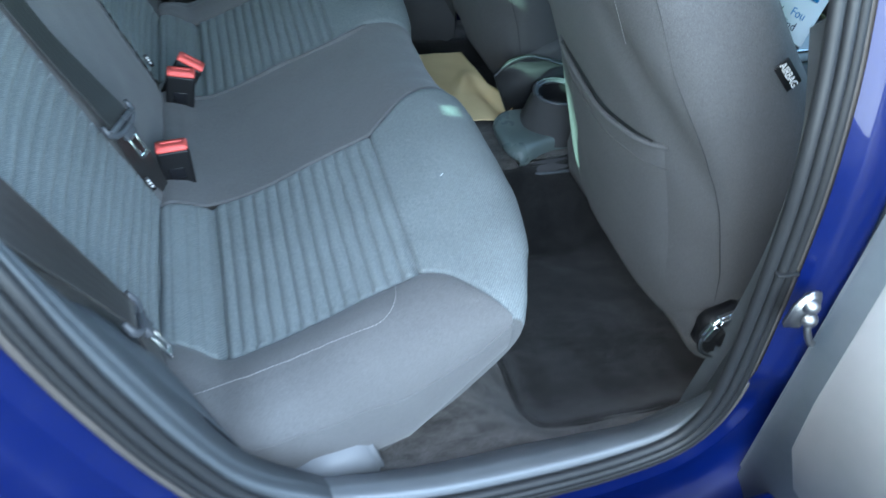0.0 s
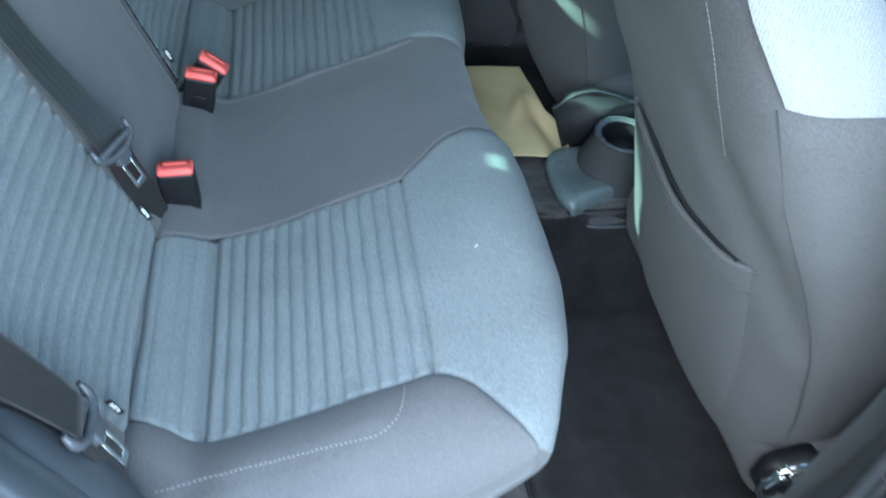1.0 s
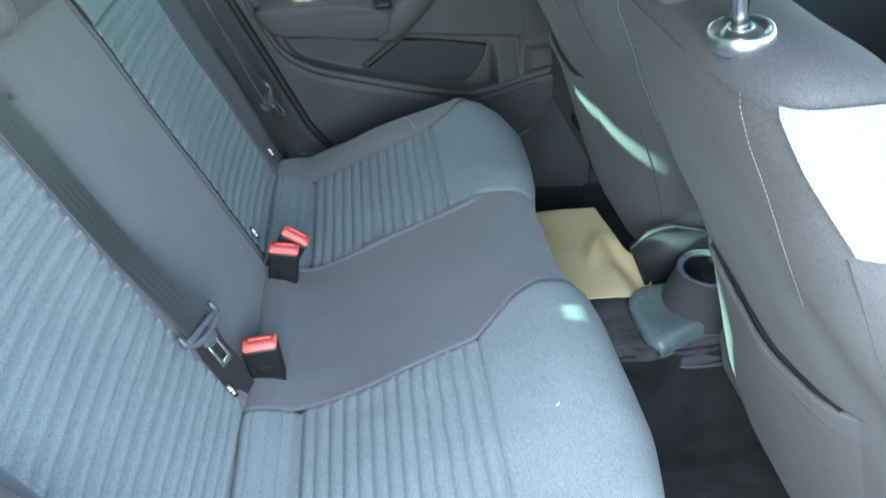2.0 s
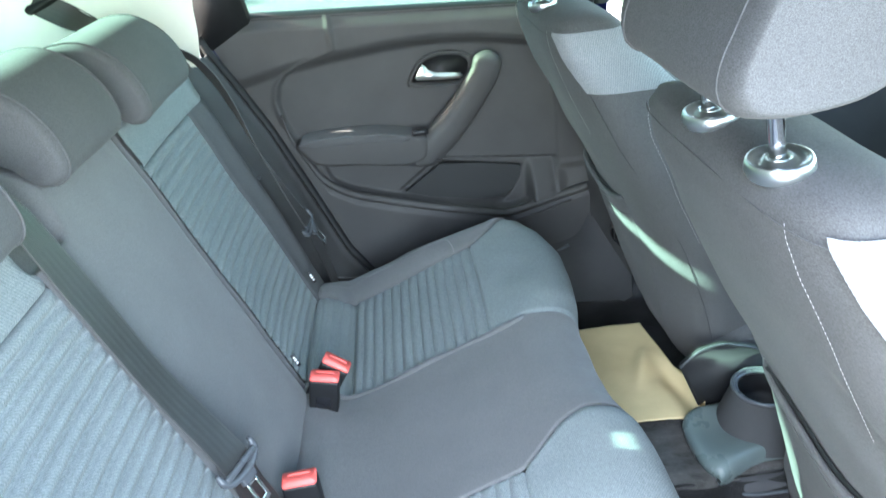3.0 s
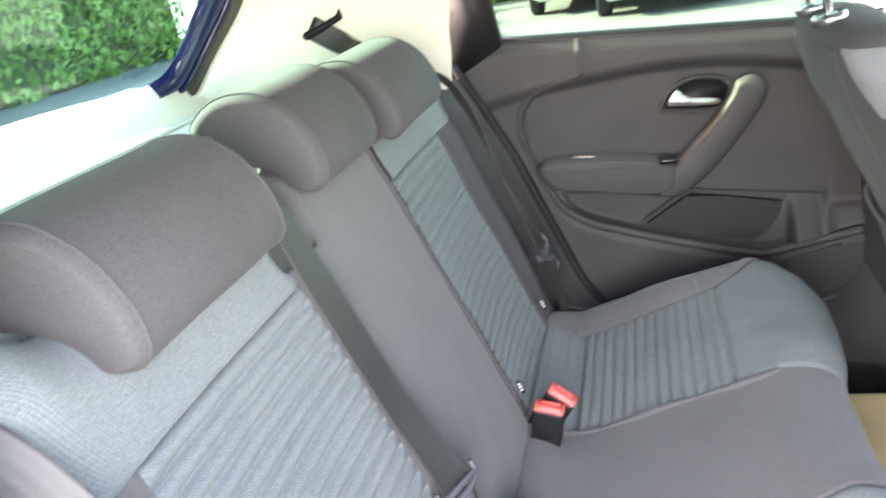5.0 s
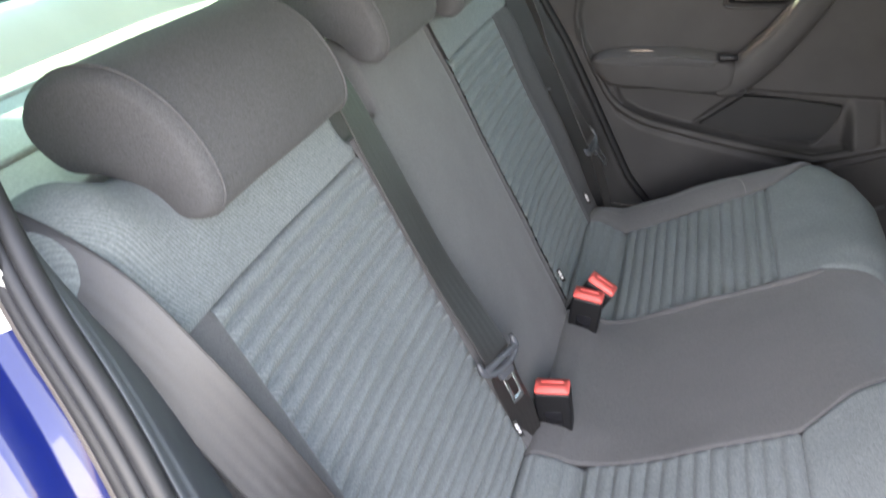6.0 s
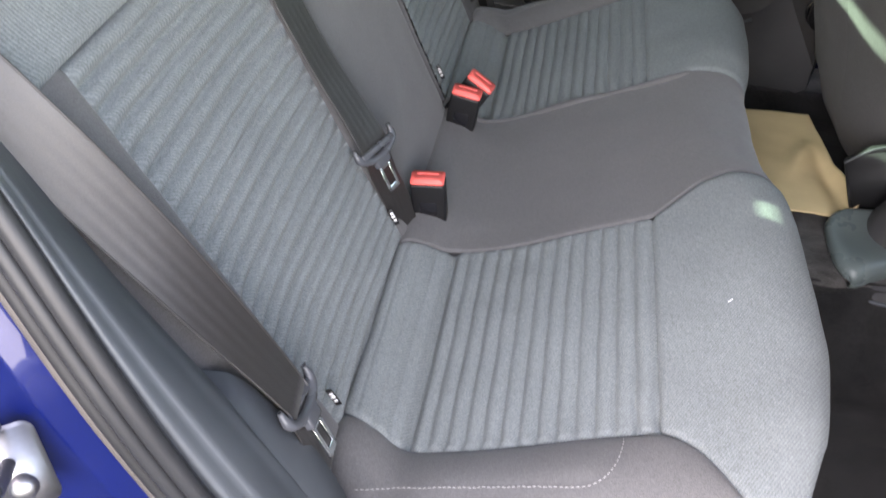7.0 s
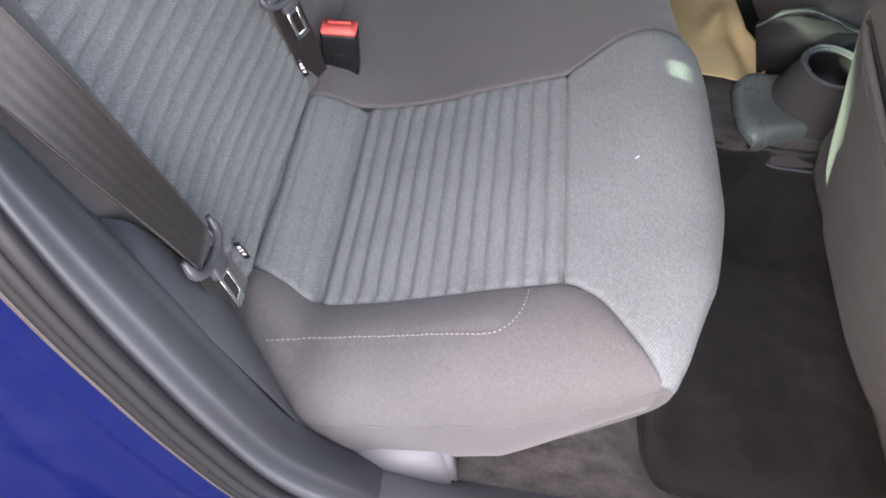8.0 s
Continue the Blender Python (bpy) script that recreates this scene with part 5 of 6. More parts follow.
# road wheels
for x in (-0.42, 2.05):
    for sgn in (-1, 1):
        wm = Matrix.Translation((x, sgn * 0.72, 0.30)) @ pose(0, 0, 0, -sgn * 90)
        wh = part("wheel", lathe([(0.19, -0.085), (0.27, -0.095), (0.295, -0.085), (0.300, -0.05), (0.300, 0.05), (0.295, 0.085), (0.27, 0.095), (0.20, 0.085)], wm, 40), RUBBER, body, "black road tyre")
        part("rim", lathe([(0.0, 0.060), (0.05, 0.062), (0.07, 0.050), (0.15, 0.055), (0.185, 0.070), (0.200, 0.085), (0.19, -0.085)], wm, 40), SATIN, wh, "silver wheel rim")

part("rear_bumper", box((0.12, 1.52, 0.30), Matrix.Translation((-0.93, 0, 0.42)), 0.05, 4), BLUE, body)
for sgn in (-1, 1):
    part("tail_light", box((0.10, 0.20, 0.16), Matrix.Translation((-0.905, sgn * 0.66, 0.80)), 0.03, 3), RED, body, "red tail light")
    part("headlight", box((0.16, 0.26, 0.14), Matrix.Translation((2.94, sgn * 0.60, 0.68)), 0.04, 3), CHROME, body)

# rear screen and its frame
GLASS_EDGE = [(-0.604, 0.30, 1.073), (-0.602, 0.374, 1.078), (-0.591, 0.437, 1.092), (-0.560, 0.463, 1.135), (-0.534, 0.474, 1.173), (-0.500, 0.487, 1.220), (-0.470, 0.485, 1.262), (-0.458, 0.460, 1.281), (-0.452, 0.420, 1.289), (-0.450, 0.35, 1.293), (-0.449, 0.15, 1.295)]
FRAME_EDGE = [(-0.590, 0.30, 1.020), (-0.590, 0.42, 1.020), (-0.588, 0.500, 1.022), (-0.545, 0.530, 1.080), (-0.520, 0.553, 1.115), (-0.485, 0.585, 1.165), (-0.460, 0.598, 1.208), (-0.432, 0.585, 1.255), (-0.412, 0.520, 1.290), (-0.405, 0.40, 1.315), (-0.402, 0.15, 1.325)]


def frame_band(sgn, t0, t1, lift, n=70, m=12, k0=0.0):
    """A strip of the tailgate frame between the glass edge (0) and the body edge (1)."""
    a, b = spline(GLASS_EDGE, n), spline(FRAME_EDGE, n)
    rows = []
    for p, q in zip(a[int(k0 * n):], b[int(k0 * n):]):
        row = []
        for u in np.linspace(0, 1, m):
            v = p * (1 - lerp(t0, t1, u)) + q * lerp(t0, t1, u)
            h = lift * math.sin(math.pi * u) ** 0.7
            row.append((v[0] + h * 0.8, sgn * (v[1] - h * 0.4), v[2] - h * 0.3))
        rows.append(row)
    return fixed(from_grid(rows))


gl = [[(-0.637 + 0.7 * (z - 1.05), y, z) for y in np.linspace(-0.60, 0.60, 24)] for z in np.linspace(1.03, 1.34, 12)]
part("rear_window", fixed(from_grid(gl)), GLASS_REAR, body, "green-tinted rear window")
for sgn in (-1, 1):
    part("tailgate_frame", frame_band(sgn, 0.0, 0.52, 0.016, k0=0.12), BLUE, body, "blue painted tailgate frame")
    part("frame_step", frame_band(sgn, 0.52, 0.66, 0.007, k0=0.12), BLUE, body)
    part("frame_seal", frame_band(sgn, 0.66, 0.90, 0.010, k0=0.12), RUBBER_TAN, body, "dark tailgate rubber seal")
    part("seal_trim", frame_band(sgn, 0.90, 1.02, 0.008, k0=0.12), TRIM_CREAM, body)
part("tailgate_top", box((0.05, 0.5, 0.05), Matrix.Translation((-0.428, 0, 1.322)) @ pose(0, 0, 0, 0, 35, 0), 0.012, 3), BLUE, body)
sill_rows = [[(-0.625 + d, u * 0.56, h + 1.074 + 0.014 * (1 - (u * 1.6) ** 2 if abs(u) < 0.6 else -0.2)) for d, h in ((-0.02, -0.002), (0.010, -0.001), (0.024, -0.008), (0.040, -0.028), (0.062, -0.070))] for u in np.linspace(-1, 1, 50)]
part("tailgate_sill", fixed(from_grid(sill_rows)), TRIM_CREAM, body, "pale tailgate inner trim")

roof_in = thing("ceiling", (0.4, 0, 1.33), "cream cloth headliner", "ceiling", kind="structure")
rows = [[(x, y, 1.362 - 0.03 * (y / 0.57) ** 4 - 0.10 * max(0, (x - 0.9) / 0.5) ** 2 - 0.03 * max(0, (-0.2 - x) / 0.3) ** 2) for y in np.linspace(-0.575, 0.575, 40)] for x in np.linspace(-0.50, 1.36, 60)]
part("headliner", fixed(from_grid(rows)), HEADLINER, roof_in)

# ---------------------------------------------------------------- inner side trim
INNER = [(-0.155, 0.560, 1.05), (-0.115, 0.567, 1.0), (-0.072, 0.576, 0.945), (-0.022, 0.592, 0.85), (0.018, 0.598, 0.768), (0.058, 0.604, 0.685), (0.100, 0.609, 0.585), (0.150, 0.612, 0.47), (0.23, 0.609, 0.380),
         (0.35, 0.606, 0.350), (0.50, 0.602, 0.338), (0.60, 0.60, 0.330), (0.69, 0.60, 0.326), (0.765, 0.605, 0.36), (0.765, 0.63, 0.60), (0.755, 0.64, 0.75), (0.74, 0.635, 0.86), (0.715, 0.62, 0.96), (0.68, 0.59, 1.08)]


def trim_band(sgn, i0, i1, n, ridge=0.014, tread=0.0):
    a = spline(RING[i0:i1 + 1], n)
    b = spline(INNER[i0:i1 + 1], n)
    rows = []
    for p, q in zip(a, b):
        p = p + np.array([0, -0.008, 0])
        row = []
        for t in np.linspace(0, 1, 22):
            r = ridge * math.sin(math.pi * min(1, t * 1.25)) + 0.006 * math.exp(-((t - 0.16) / 0.06) ** 2) - 0.004 * math.exp(-((t - 0.34) / 0.05) ** 2)
            v = p * (1 - t) + q * t
            c = np.array([0.30 - v[0], 0, 0.95 - v[2]])
            c /= np.linalg.norm(c)
            v = v + c * r * 0.6 + np.array([0, r * 0.5, 0])
            if sgn < 0:
                v = v + np.array([0.0, 0.0, tread * math.sin(math.pi * min(1.0, t * 0.95) ** 0.8)])
            row.append((v[0], sgn * v[1], v[2]))
        row.append((q[0] - 0.01, sgn * (q[1] - 0.02), q[2] - 0.03))
        if sgn > 0:
            row = [(x, y + FAR * (1 - k / (len(row) - 1)), z) for k, (x, y, z) in enumerate(row)]
        rows.append(row)
    return fixed(from_grid(rows))


def door_x0(z):
    return np.interp(z, [0.36, 0.48, 0.64, 0.79, 0.90, 0.97, 1.03], [0.20, 0.122, 0.060, 0.0, -0.055, -0.092, -0.115])


def far_trim_edge(section, z):
    ax = door_x0(z) - 0.014
    return [(x, y, z) for x, y in spline([(ax + dx, y) for dx, y in section], 14)]


def far_trim(section, z0=0.40, z1=0.965, n=70):
    """A strip beside the far backrest that follows the rear edge of the closed door."""
    rows = []
    for z in np.linspace(z0, z1, n):
        ax = door_x0(z) - 0.014
        rows.append([(x, y, z) for x, y in spline([(ax + dx, y) for dx, y in section], 24)])
    return fixed(from_grid(rows))


# far trims repeat the near ones in darker plastic, shade put into the colour
for sgn in (-1, 1):
    st = thing("side_trim", (0.05, sgn * 0.62, 0.45), "slate grey plastic trim beside the rear seat" if sgn < 0 else "plastic trim beside the rear seat, darkened for far-side shade", "trim", "side trims")
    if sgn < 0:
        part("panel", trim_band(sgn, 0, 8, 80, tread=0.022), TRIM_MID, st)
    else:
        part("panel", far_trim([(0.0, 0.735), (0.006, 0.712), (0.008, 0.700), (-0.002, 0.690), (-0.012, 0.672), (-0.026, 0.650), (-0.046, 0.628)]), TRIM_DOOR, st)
    sl = thing("sill_trim", (0.5, sgn * 0.65, 0.33), "slate plastic door sill trim, paled for doorway light" if sgn < 0 else "far door sill trim in plastic darkened for shade", "trim", "sill trims")
    part("tread", trim_band(sgn, 8 if sgn < 0 else 10, 13, 80, tread=0.022), LIT_SILL if sgn < 0 else TRIM_DARK, sl)
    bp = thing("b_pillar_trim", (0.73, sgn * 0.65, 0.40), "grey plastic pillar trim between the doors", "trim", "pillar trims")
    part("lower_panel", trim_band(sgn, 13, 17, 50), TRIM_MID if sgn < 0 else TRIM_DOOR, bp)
    part("upper_panel", pad([(0.70, 1.02), (0.655, 1.10), (0.60, 1.30), (0.68, 1.33), (0.74, 1.10), (0.79, 0.94)], sgn * 0.64 - 0.03, sgn * 0.64 + 0.03, 0.01), TRIM_CREAM, bp, "cream plastic upper pillar trim")
    # cloth-covered side pad between trim and backrest
    a = spline([INNER[i] for i in range(0 if sgn < 0 else 2, 8)], 90)
    rows = []
    for p in a:
        row = []
        for t in np.linspace(0, 1, 14):
            x = p[0] - 0.004 - 0.10 * t
            y = p[1] - 0.004 - 0.030 * math.sin(t * math.pi * 0.5) + 0.012 * math.sin(math.pi * t)
            lowered = 0.014 * (p[2] < 0.735)
            row.append((x - lowered * 0.4, sgn * (y + lowered), p[2] - 0.012 * t))
        if p[2] > 0.722:
            rows.append(row)
    if sgn > 0:
        pads = [(-0.044, 0.632), (-0.052, 0.622), (-0.075, 0.607), (-0.105, 0.594), (-0.15, 0.580)]
        sp = thing("side_pad", (0.0, 0.58, 0.47), "grey cloth side padding beside the far backrest, darkened for shade", "trim", "side pads")
        # darker cloth than the near pad to carry the shade here
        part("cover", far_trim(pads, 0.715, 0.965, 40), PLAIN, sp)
        part("arch_cover", far_trim([(x, y + 0.012) for x, y in pads], 0.40, 0.735, 40), TRIM_DOOR, sp, "far wheel arch cover in plastic darkened for shade")
        rows = [far_trim_edge(pads, 0.718)]
    else:
        sp = thing("side_pad", (0.0, sgn * 0.58, 0.47), "grey cloth side padding beside the rear backrest", "trim", "side pads")
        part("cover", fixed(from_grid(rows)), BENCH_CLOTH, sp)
        arch = []
        outer = spline([(0.030, -0.600, 0.700), (0.048, -0.604, 0.690), (0.068, -0.607, 0.660), (0.100, -0.610, 0.590), (0.150, -0.612, 0.470), (0.175, -0.612, 0.42)], 50)
        inner = spline([(0.000, -0.560, 0.700), (0.026, -0.556, 0.690), (0.055, -0.554, 0.640), (0.080, -0.556, 0.590), (0.106, -0.566, 0.510), (0.112, -0.580, 0.42)], 50)
        for k in range(50):
            row = []
            for t in np.linspace(0, 1, 16):
                v = outer[k] * (1 - t) + inner[k] * t
                bulge = 0.005 * math.sin(math.pi * t) ** 0.8 * smooth01(k / 6)
                row.append((v[0] + bulge * 0.7, v[1] - bulge * 0.2, v[2] + bulge * 0.5))
            arch.append(row)
        arch.insert(0, [(x - 0.030, y - 0.002, z + 0.003) for x, y, z in arch[0]])
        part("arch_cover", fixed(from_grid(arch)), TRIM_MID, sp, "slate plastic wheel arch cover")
    part("cover_edge", tube(rows[-1], 0.005, 8), PLAIN, sp)
    # C-pillar trim with the belt outlet
    fr = spline([(-0.10, 0.660, 0.955), (-0.092, 0.672, 1.02), (-0.088, 0.672, 1.075), (-0.066, 0.658, 1.16), (-0.030, 0.628, 1.25), (0.02, 0.59, 1.335)], 40)
    re = spline([(-0.60, 0.500, 0.985), (-0.560, 0.532, 1.06), (-0.492, 0.590, 1.16), (-0.450, 0.600, 1.225), (-0.428, 0.58, 1.265), (-0.40, 0.53, 1.335)], 40)
    rows = []
    k = 0.92 if sgn < 0 else 1.0
    for i in range(40):
        row = []
        for t in np.linspace(0, 1, 46):
            v = fr[i] * (1 - t) + re[i] * t
            dent = 0.012 * math.exp(-((t - 0.62) / 0.10) ** 2) * math.exp(-((v[2] - 1.11) / 0.06) ** 2)
            y = v[1] + 0.030 * math.sin(math.pi * min(1, t * 1.1)) ** 0.8 + dent - 0.012 * math.exp(-(t / 0.05) ** 2) * 0.5
            row.append((v[0], sgn * y * k, v[2]))
        rows.append(row)
    cp = thing("c_pillar_trim", (-0.3, sgn * 0.66, 0.97), "cream plastic rear pillar trim with a belt outlet", "trim", "pillar trims")
    part("panel", fixed(from_grid(rows)), TRIM_CREAM, cp)
    yb = sgn * 0.634 * k
    part("belt_outlet", plate([(-0.026, -0.016), (-0.018, -0.026), (0.018, -0.014), (0.045, -0.002), (0.064, 0.006), (0.060, 0.028), (0.051, 0.014), (0.028, 0.006), (0.0, -0.004), (-0.018, -0.008)], 0.010, Matrix.Translation((-0.362, yb, 1.118)) @ frame_of((0, 0, 0), (0.965, sgn * 0.26, 0), (0, 0, 1)), 0.002, 2), BLACK, cp, "black belt outlet")
    rr = [(-0.13, 1.055), (-0.115, 1.145), (-0.09, 1.20), (-0.21, 1.215), (-0.245, 1.10), (-0.215, 1.058)]
    part("cover_seam", tube(spline([(x, sgn * (np.interp(x, [-0.25, -0.1], [0.697, 0.682]) * k - 0.045 * max(0, z - 1.08) * 1.4), z) for x, z in rr], 50), 0.0011, 6), TRIM_GREY, cp)

shelf = thing("parcel_shelf", (-0.45, 0, 0.98), "grey felt parcel shelf behind the rear seat", "parcel shelf")
part("board", box((0.42, 1.16, 0.02), Matrix.Translation((-0.42, 0, 0.992)), 0.008, 3), SHELF_FELT, shelf)
for x in (-0.33, -0.53):
    part("groove_lip", tube([(x, -0.56, 1.002), (x, 0.56, 1.002)], 0.006, 8), SHELF_FELT, shelf)


# ---------------------------------------------------------------- closed far door
fd = thing("rear_door", (0.30, 0.76, 0.36), "closed rear door with a charcoal plastic inner panel", "car door", "rear doors")


def door_x1(z):
    return np.interp(z, [0.35, 0.38, 0.42, 0.50, 0.60, 1.0], [0.60, 0.655, 0.69, 0.705, 0.705, 0.70])


def z_belt(x):
    return 1.022 - 0.066 * x


def swoosh(x):
    return np.interp(x, [-0.1, 0.02, 0.07, 0.15, 0.273, 0.37, 0.454, 0.525, 0.72], [0.880, 0.901, 0.911, 0.921, 0.932, 0.933, 0.926, 0.914, 0.875])


def low_rib(x):
    return np.interp(x, [0.026, 0.047, 0.079, 0.097, 0.143, 0.216, 0.342, 0.47, 0.51, 0.605, 0.685], [0.79, 0.74, 0.680, 0.645, 0.614, 0.588, 0.551, 0.520, 0.517, 0.540, 0.559])


def oval_left(z):
    """The rounded rear end of the recessed field."""
    return np.interp(z, [0.60, 0.695, 0.741, 0.791, 0.843, 0.875, 0.897, 0.915, 0.94], [0.13, 0.082, 0.047, 0.026, 0.019, 0.027, 0.045, 0.078, 0.16])


def door_y(x, z):
    y = 0.742
    y -= 0.013 * smooth01((z - swoosh(x) + 0.012) / 0.030)
    y += 0.010 * smooth01((z - z_belt(x) + 0.03) / 0.03)
    inside = smooth01((z - low_rib(x) - 0.004) / 0.01) * smooth01((x - oval_left(z)) / 0.006)
    y += 0.008 * inside * (1 - smooth01((z - swoosh(x) + 0.014) / 0.020))
    y -= 0.004 * math.exp(-((x - oval_left(z) + 0.004) / 0.005) ** 2) * (z > 0.69)
    y -= 0.010 * (1 - smooth01((z - low_rib(x) + 0.03) / 0.03))
    y -= 0.006 * smooth01((x - 0.626) / 0.004) * smooth01((z - 0.60) / 0.02)
    ledge_z = np.interp(x, [0.09, 0.231, 0.358, 0.485, 0.625], [0.680, 0.675, 0.667, 0.652, 0.636])
    y += 0.010 * smooth01((ledge_z - z) / 0.004) * inside * smooth01((0.625 - x) / 0.01)
    # the area in front of the pocket leans towards the light
    y -= 0.052 * max(0.0, min(1.0, (ledge_z - 0.008 - z) / 0.09)) * smooth01((x - 0.548) / 0.02) * smooth01((z - low_rib(x)) / 0.012) * (1 - 0.6 * smooth01((x - 0.60) / 0.05))
    top, bot = np.interp(x, [0.10, 0.331, 0.543, 0.62], [0.678, 0.660, 0.624, 0.615]), max(low_rib(x) + 0.014, np.interp(x, [0.45, 0.506, 0.536, 0.546], [0.50, 0.543, 0.585, 0.62]))
    y += 0.014 * smooth01((top - z) / 0.006) * smooth01((z - bot) / 0.012) * smooth01((x - lerp(0.245, 0.335, (z - 0.59) / 0.065)) / 0.012) * smooth01((0.548 - x) / 0.010)
    return y


rows = []
for i in range(210):
    t = i / 209
    row = []
    for j in range(170):
        u = j / 169
        zz = lerp(0.355, 1.0, t)
        x = lerp(door_x0(zz), door_x1(zz), u)
        z = zz if zz < 0.9 else lerp(0.9, z_belt(x), (zz - 0.9) / 0.1)
        row.append((x, door_y(x, z), z))
    rows.append(row)
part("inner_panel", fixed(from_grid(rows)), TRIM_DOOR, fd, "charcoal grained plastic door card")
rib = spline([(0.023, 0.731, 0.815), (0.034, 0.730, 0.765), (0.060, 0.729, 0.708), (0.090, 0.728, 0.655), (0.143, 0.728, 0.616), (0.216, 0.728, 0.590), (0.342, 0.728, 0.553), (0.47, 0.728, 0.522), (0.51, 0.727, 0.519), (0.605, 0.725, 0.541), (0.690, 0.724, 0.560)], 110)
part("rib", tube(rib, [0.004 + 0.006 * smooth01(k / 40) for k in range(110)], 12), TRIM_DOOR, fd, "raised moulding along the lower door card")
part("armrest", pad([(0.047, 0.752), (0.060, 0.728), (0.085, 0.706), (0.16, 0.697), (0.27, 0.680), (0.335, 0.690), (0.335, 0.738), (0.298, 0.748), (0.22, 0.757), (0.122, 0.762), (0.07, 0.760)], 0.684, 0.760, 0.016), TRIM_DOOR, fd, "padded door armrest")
part("armrest_pad", pad([(0.054, 0.757), (0.10, 0.748), (0.20, 0.745), (0.285, 0.736), (0.300, 0.748), (0.22, 0.763), (0.122, 0.768), (0.07, 0.765)], 0.679, 0.752, 0.014), PLAIN, fd)
grip_line = spline([(0.483, 0.902, 0.030), (0.479, 0.885, 0.031), (0.470, 0.858, 0.031), (0.446, 0.822, 0.031), (0.418, 0.786, 0.032), (0.385, 0.750, 0.034), (0.350, 0.717, 0.034), (0.318, 0.690, 0.031), (0.300, 0.676, 0.028)], 60)
rows = []
for k in range(60):
    a, b = grip_line[max(0, k - 1)], grip_line[min(59, k + 1)]
    d = np.array((b[0] - a[0], b[1] - a[1]))
    d /= np.hypot(*d)
    x, z, hw = grip_line[k]
    end = math.sqrt(max(0.05, 1 - (1 - min(1, k / 5)) ** 2))
    ring = []
    for q in np.linspace(0, 2 * math.pi, 36, endpoint=False):
        c, n = math.cos(q), math.sin(q)
        u = math.copysign(abs(c) ** 0.72, c) * hw * end
        ring.append((x - d[1] * u, 0.712 + math.copysign(abs(n) ** 0.72, n) * 0.026 * end, max(z + d[0] * u, 0.674)))
    rows.append(ring)
part("pull_handle", fixed(from_grid(rows, closed_v=True, caps=True)), TRIM_DOOR, fd, "sloping charcoal pull handle")
part("handle_foot", plate([(0.261, 0.680), (0.262, 0.700), (0.300, 0.705), (0.360, 0.690), (0.354, 0.668), (0.310, 0.670)], 0.044, Matrix.Translation((0, 0.711, 0)) @ pose(0, 0, 0, 90), 0.006, 3), TRIM_DARK, fd, "dark lower end of the pull handle")
CUP = [(0.313, 0.846), (0.320, 0.862), (0.331, 0.877), (0.350, 0.891), (0.380, 0.899), (0.422, 0.894), (0.440, 0.880), (0.436, 0.858), (0.420, 0.838), (0.360, 0.842)]
part("latch_cup", plate([(x - 0.38, z - 0.865) for x, z in CUP], 0.010, Matrix.Translation((0.38, 0.744, 0.865)) @ pose(0, 0, 0, 90), 0.003, 2), BLACK, fd, "dark latch recess")
part("latch_bezel", tube([(x, 0.738, z) for x, z in spline([(0.420, 0.832), (0.360, 0.836), (0.309, 0.841), (0.316, 0.866), (0.340, 0.893), (0.380, 0.905), (0.424, 0.900), (0.446, 0.890)], 50)], 0.0035, 8), TRIM_DOOR, fd)
lev = [(0.320, 0.856), (0.326, 0.868), (0.338, 0.887), (0.343, 0.887), (0.352, 0.874), (0.366, 0.867), (0.385, 0.865), (0.424, 0.860), (0.424, 0.849), (0.380, 0.851)]
part("latch_lever", plate([(x - 0.38, z - 0.86) for x, z in lev], 0.012, Matrix.Translation((0.38, 0.724, 0.86)) @ pose(0, 0, 0, 90), 0.004, 3), SATIN, fd, "bright chrome latch lever")
# dark sheet set into the pocket to paint its inner shade
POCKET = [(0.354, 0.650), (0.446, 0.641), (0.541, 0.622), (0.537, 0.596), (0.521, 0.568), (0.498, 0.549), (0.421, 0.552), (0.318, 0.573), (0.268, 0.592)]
part("pocket_shade", plate([(x - 0.42, z - 0.6) for x, z in POCKET], 0.010, Matrix.Translation((0.42, 0.757, 0.6)) @ pose(0, 0, 0, 90), 0.001, 1), RUBBER_MID, fd, "dark sheet for the shade inside the door pocket", smooth=False)
part("window_switch", box((0.035, 0.02, 0.010), Matrix.Translation((0.318, 0.690, 0.752)), 0.003, 2), GLOSS_BLACK, fd)
part("lower_crease", tube(spline([(0.528, 0.724, 0.496), (0.589, 0.722, 0.511), (0.65, 0.720, 0.530)], 12), 0.003, 8), TRIM_DOOR, fd)
part("scuff_line", tube(spline([(0.56, 0.722, 0.395), (0.60, 0.718, 0.398), (0.64, 0.716, 0.415)], 12), 0.004, 8), TRIM_MID, fd)
front_edge = [(door_x1(z) + 0.004, 0.732, z) for z in np.linspace(0.36, 0.98, 40)]
part("front_seal", tube(front_edge, 0.010, 8), RUBBER, fd, "black rubber door seal")
rear_seal = [(door_x0(z) - 0.006, 0.728, z) for z in np.linspace(0.40, 1.0, 40)]
part("rear_seal", tube(rear_seal, 0.010, 8), RUBBER, fd)
part("outer_skin", fixed(from_grid([[(x, y, z) for y, z in ((0.82, 0.32), (0.83, 0.6), (0.82, 0.85), (0.79, 0.985))] for x in np.linspace(-0.12, 0.76, 8)])), BLUE, fd)
part("belt_rail", tube([(x, 0.752, z_belt(x) - 0.004) for x in np.linspace(-0.10, 0.72, 20)], 0.014, 10), BLACK, fd)
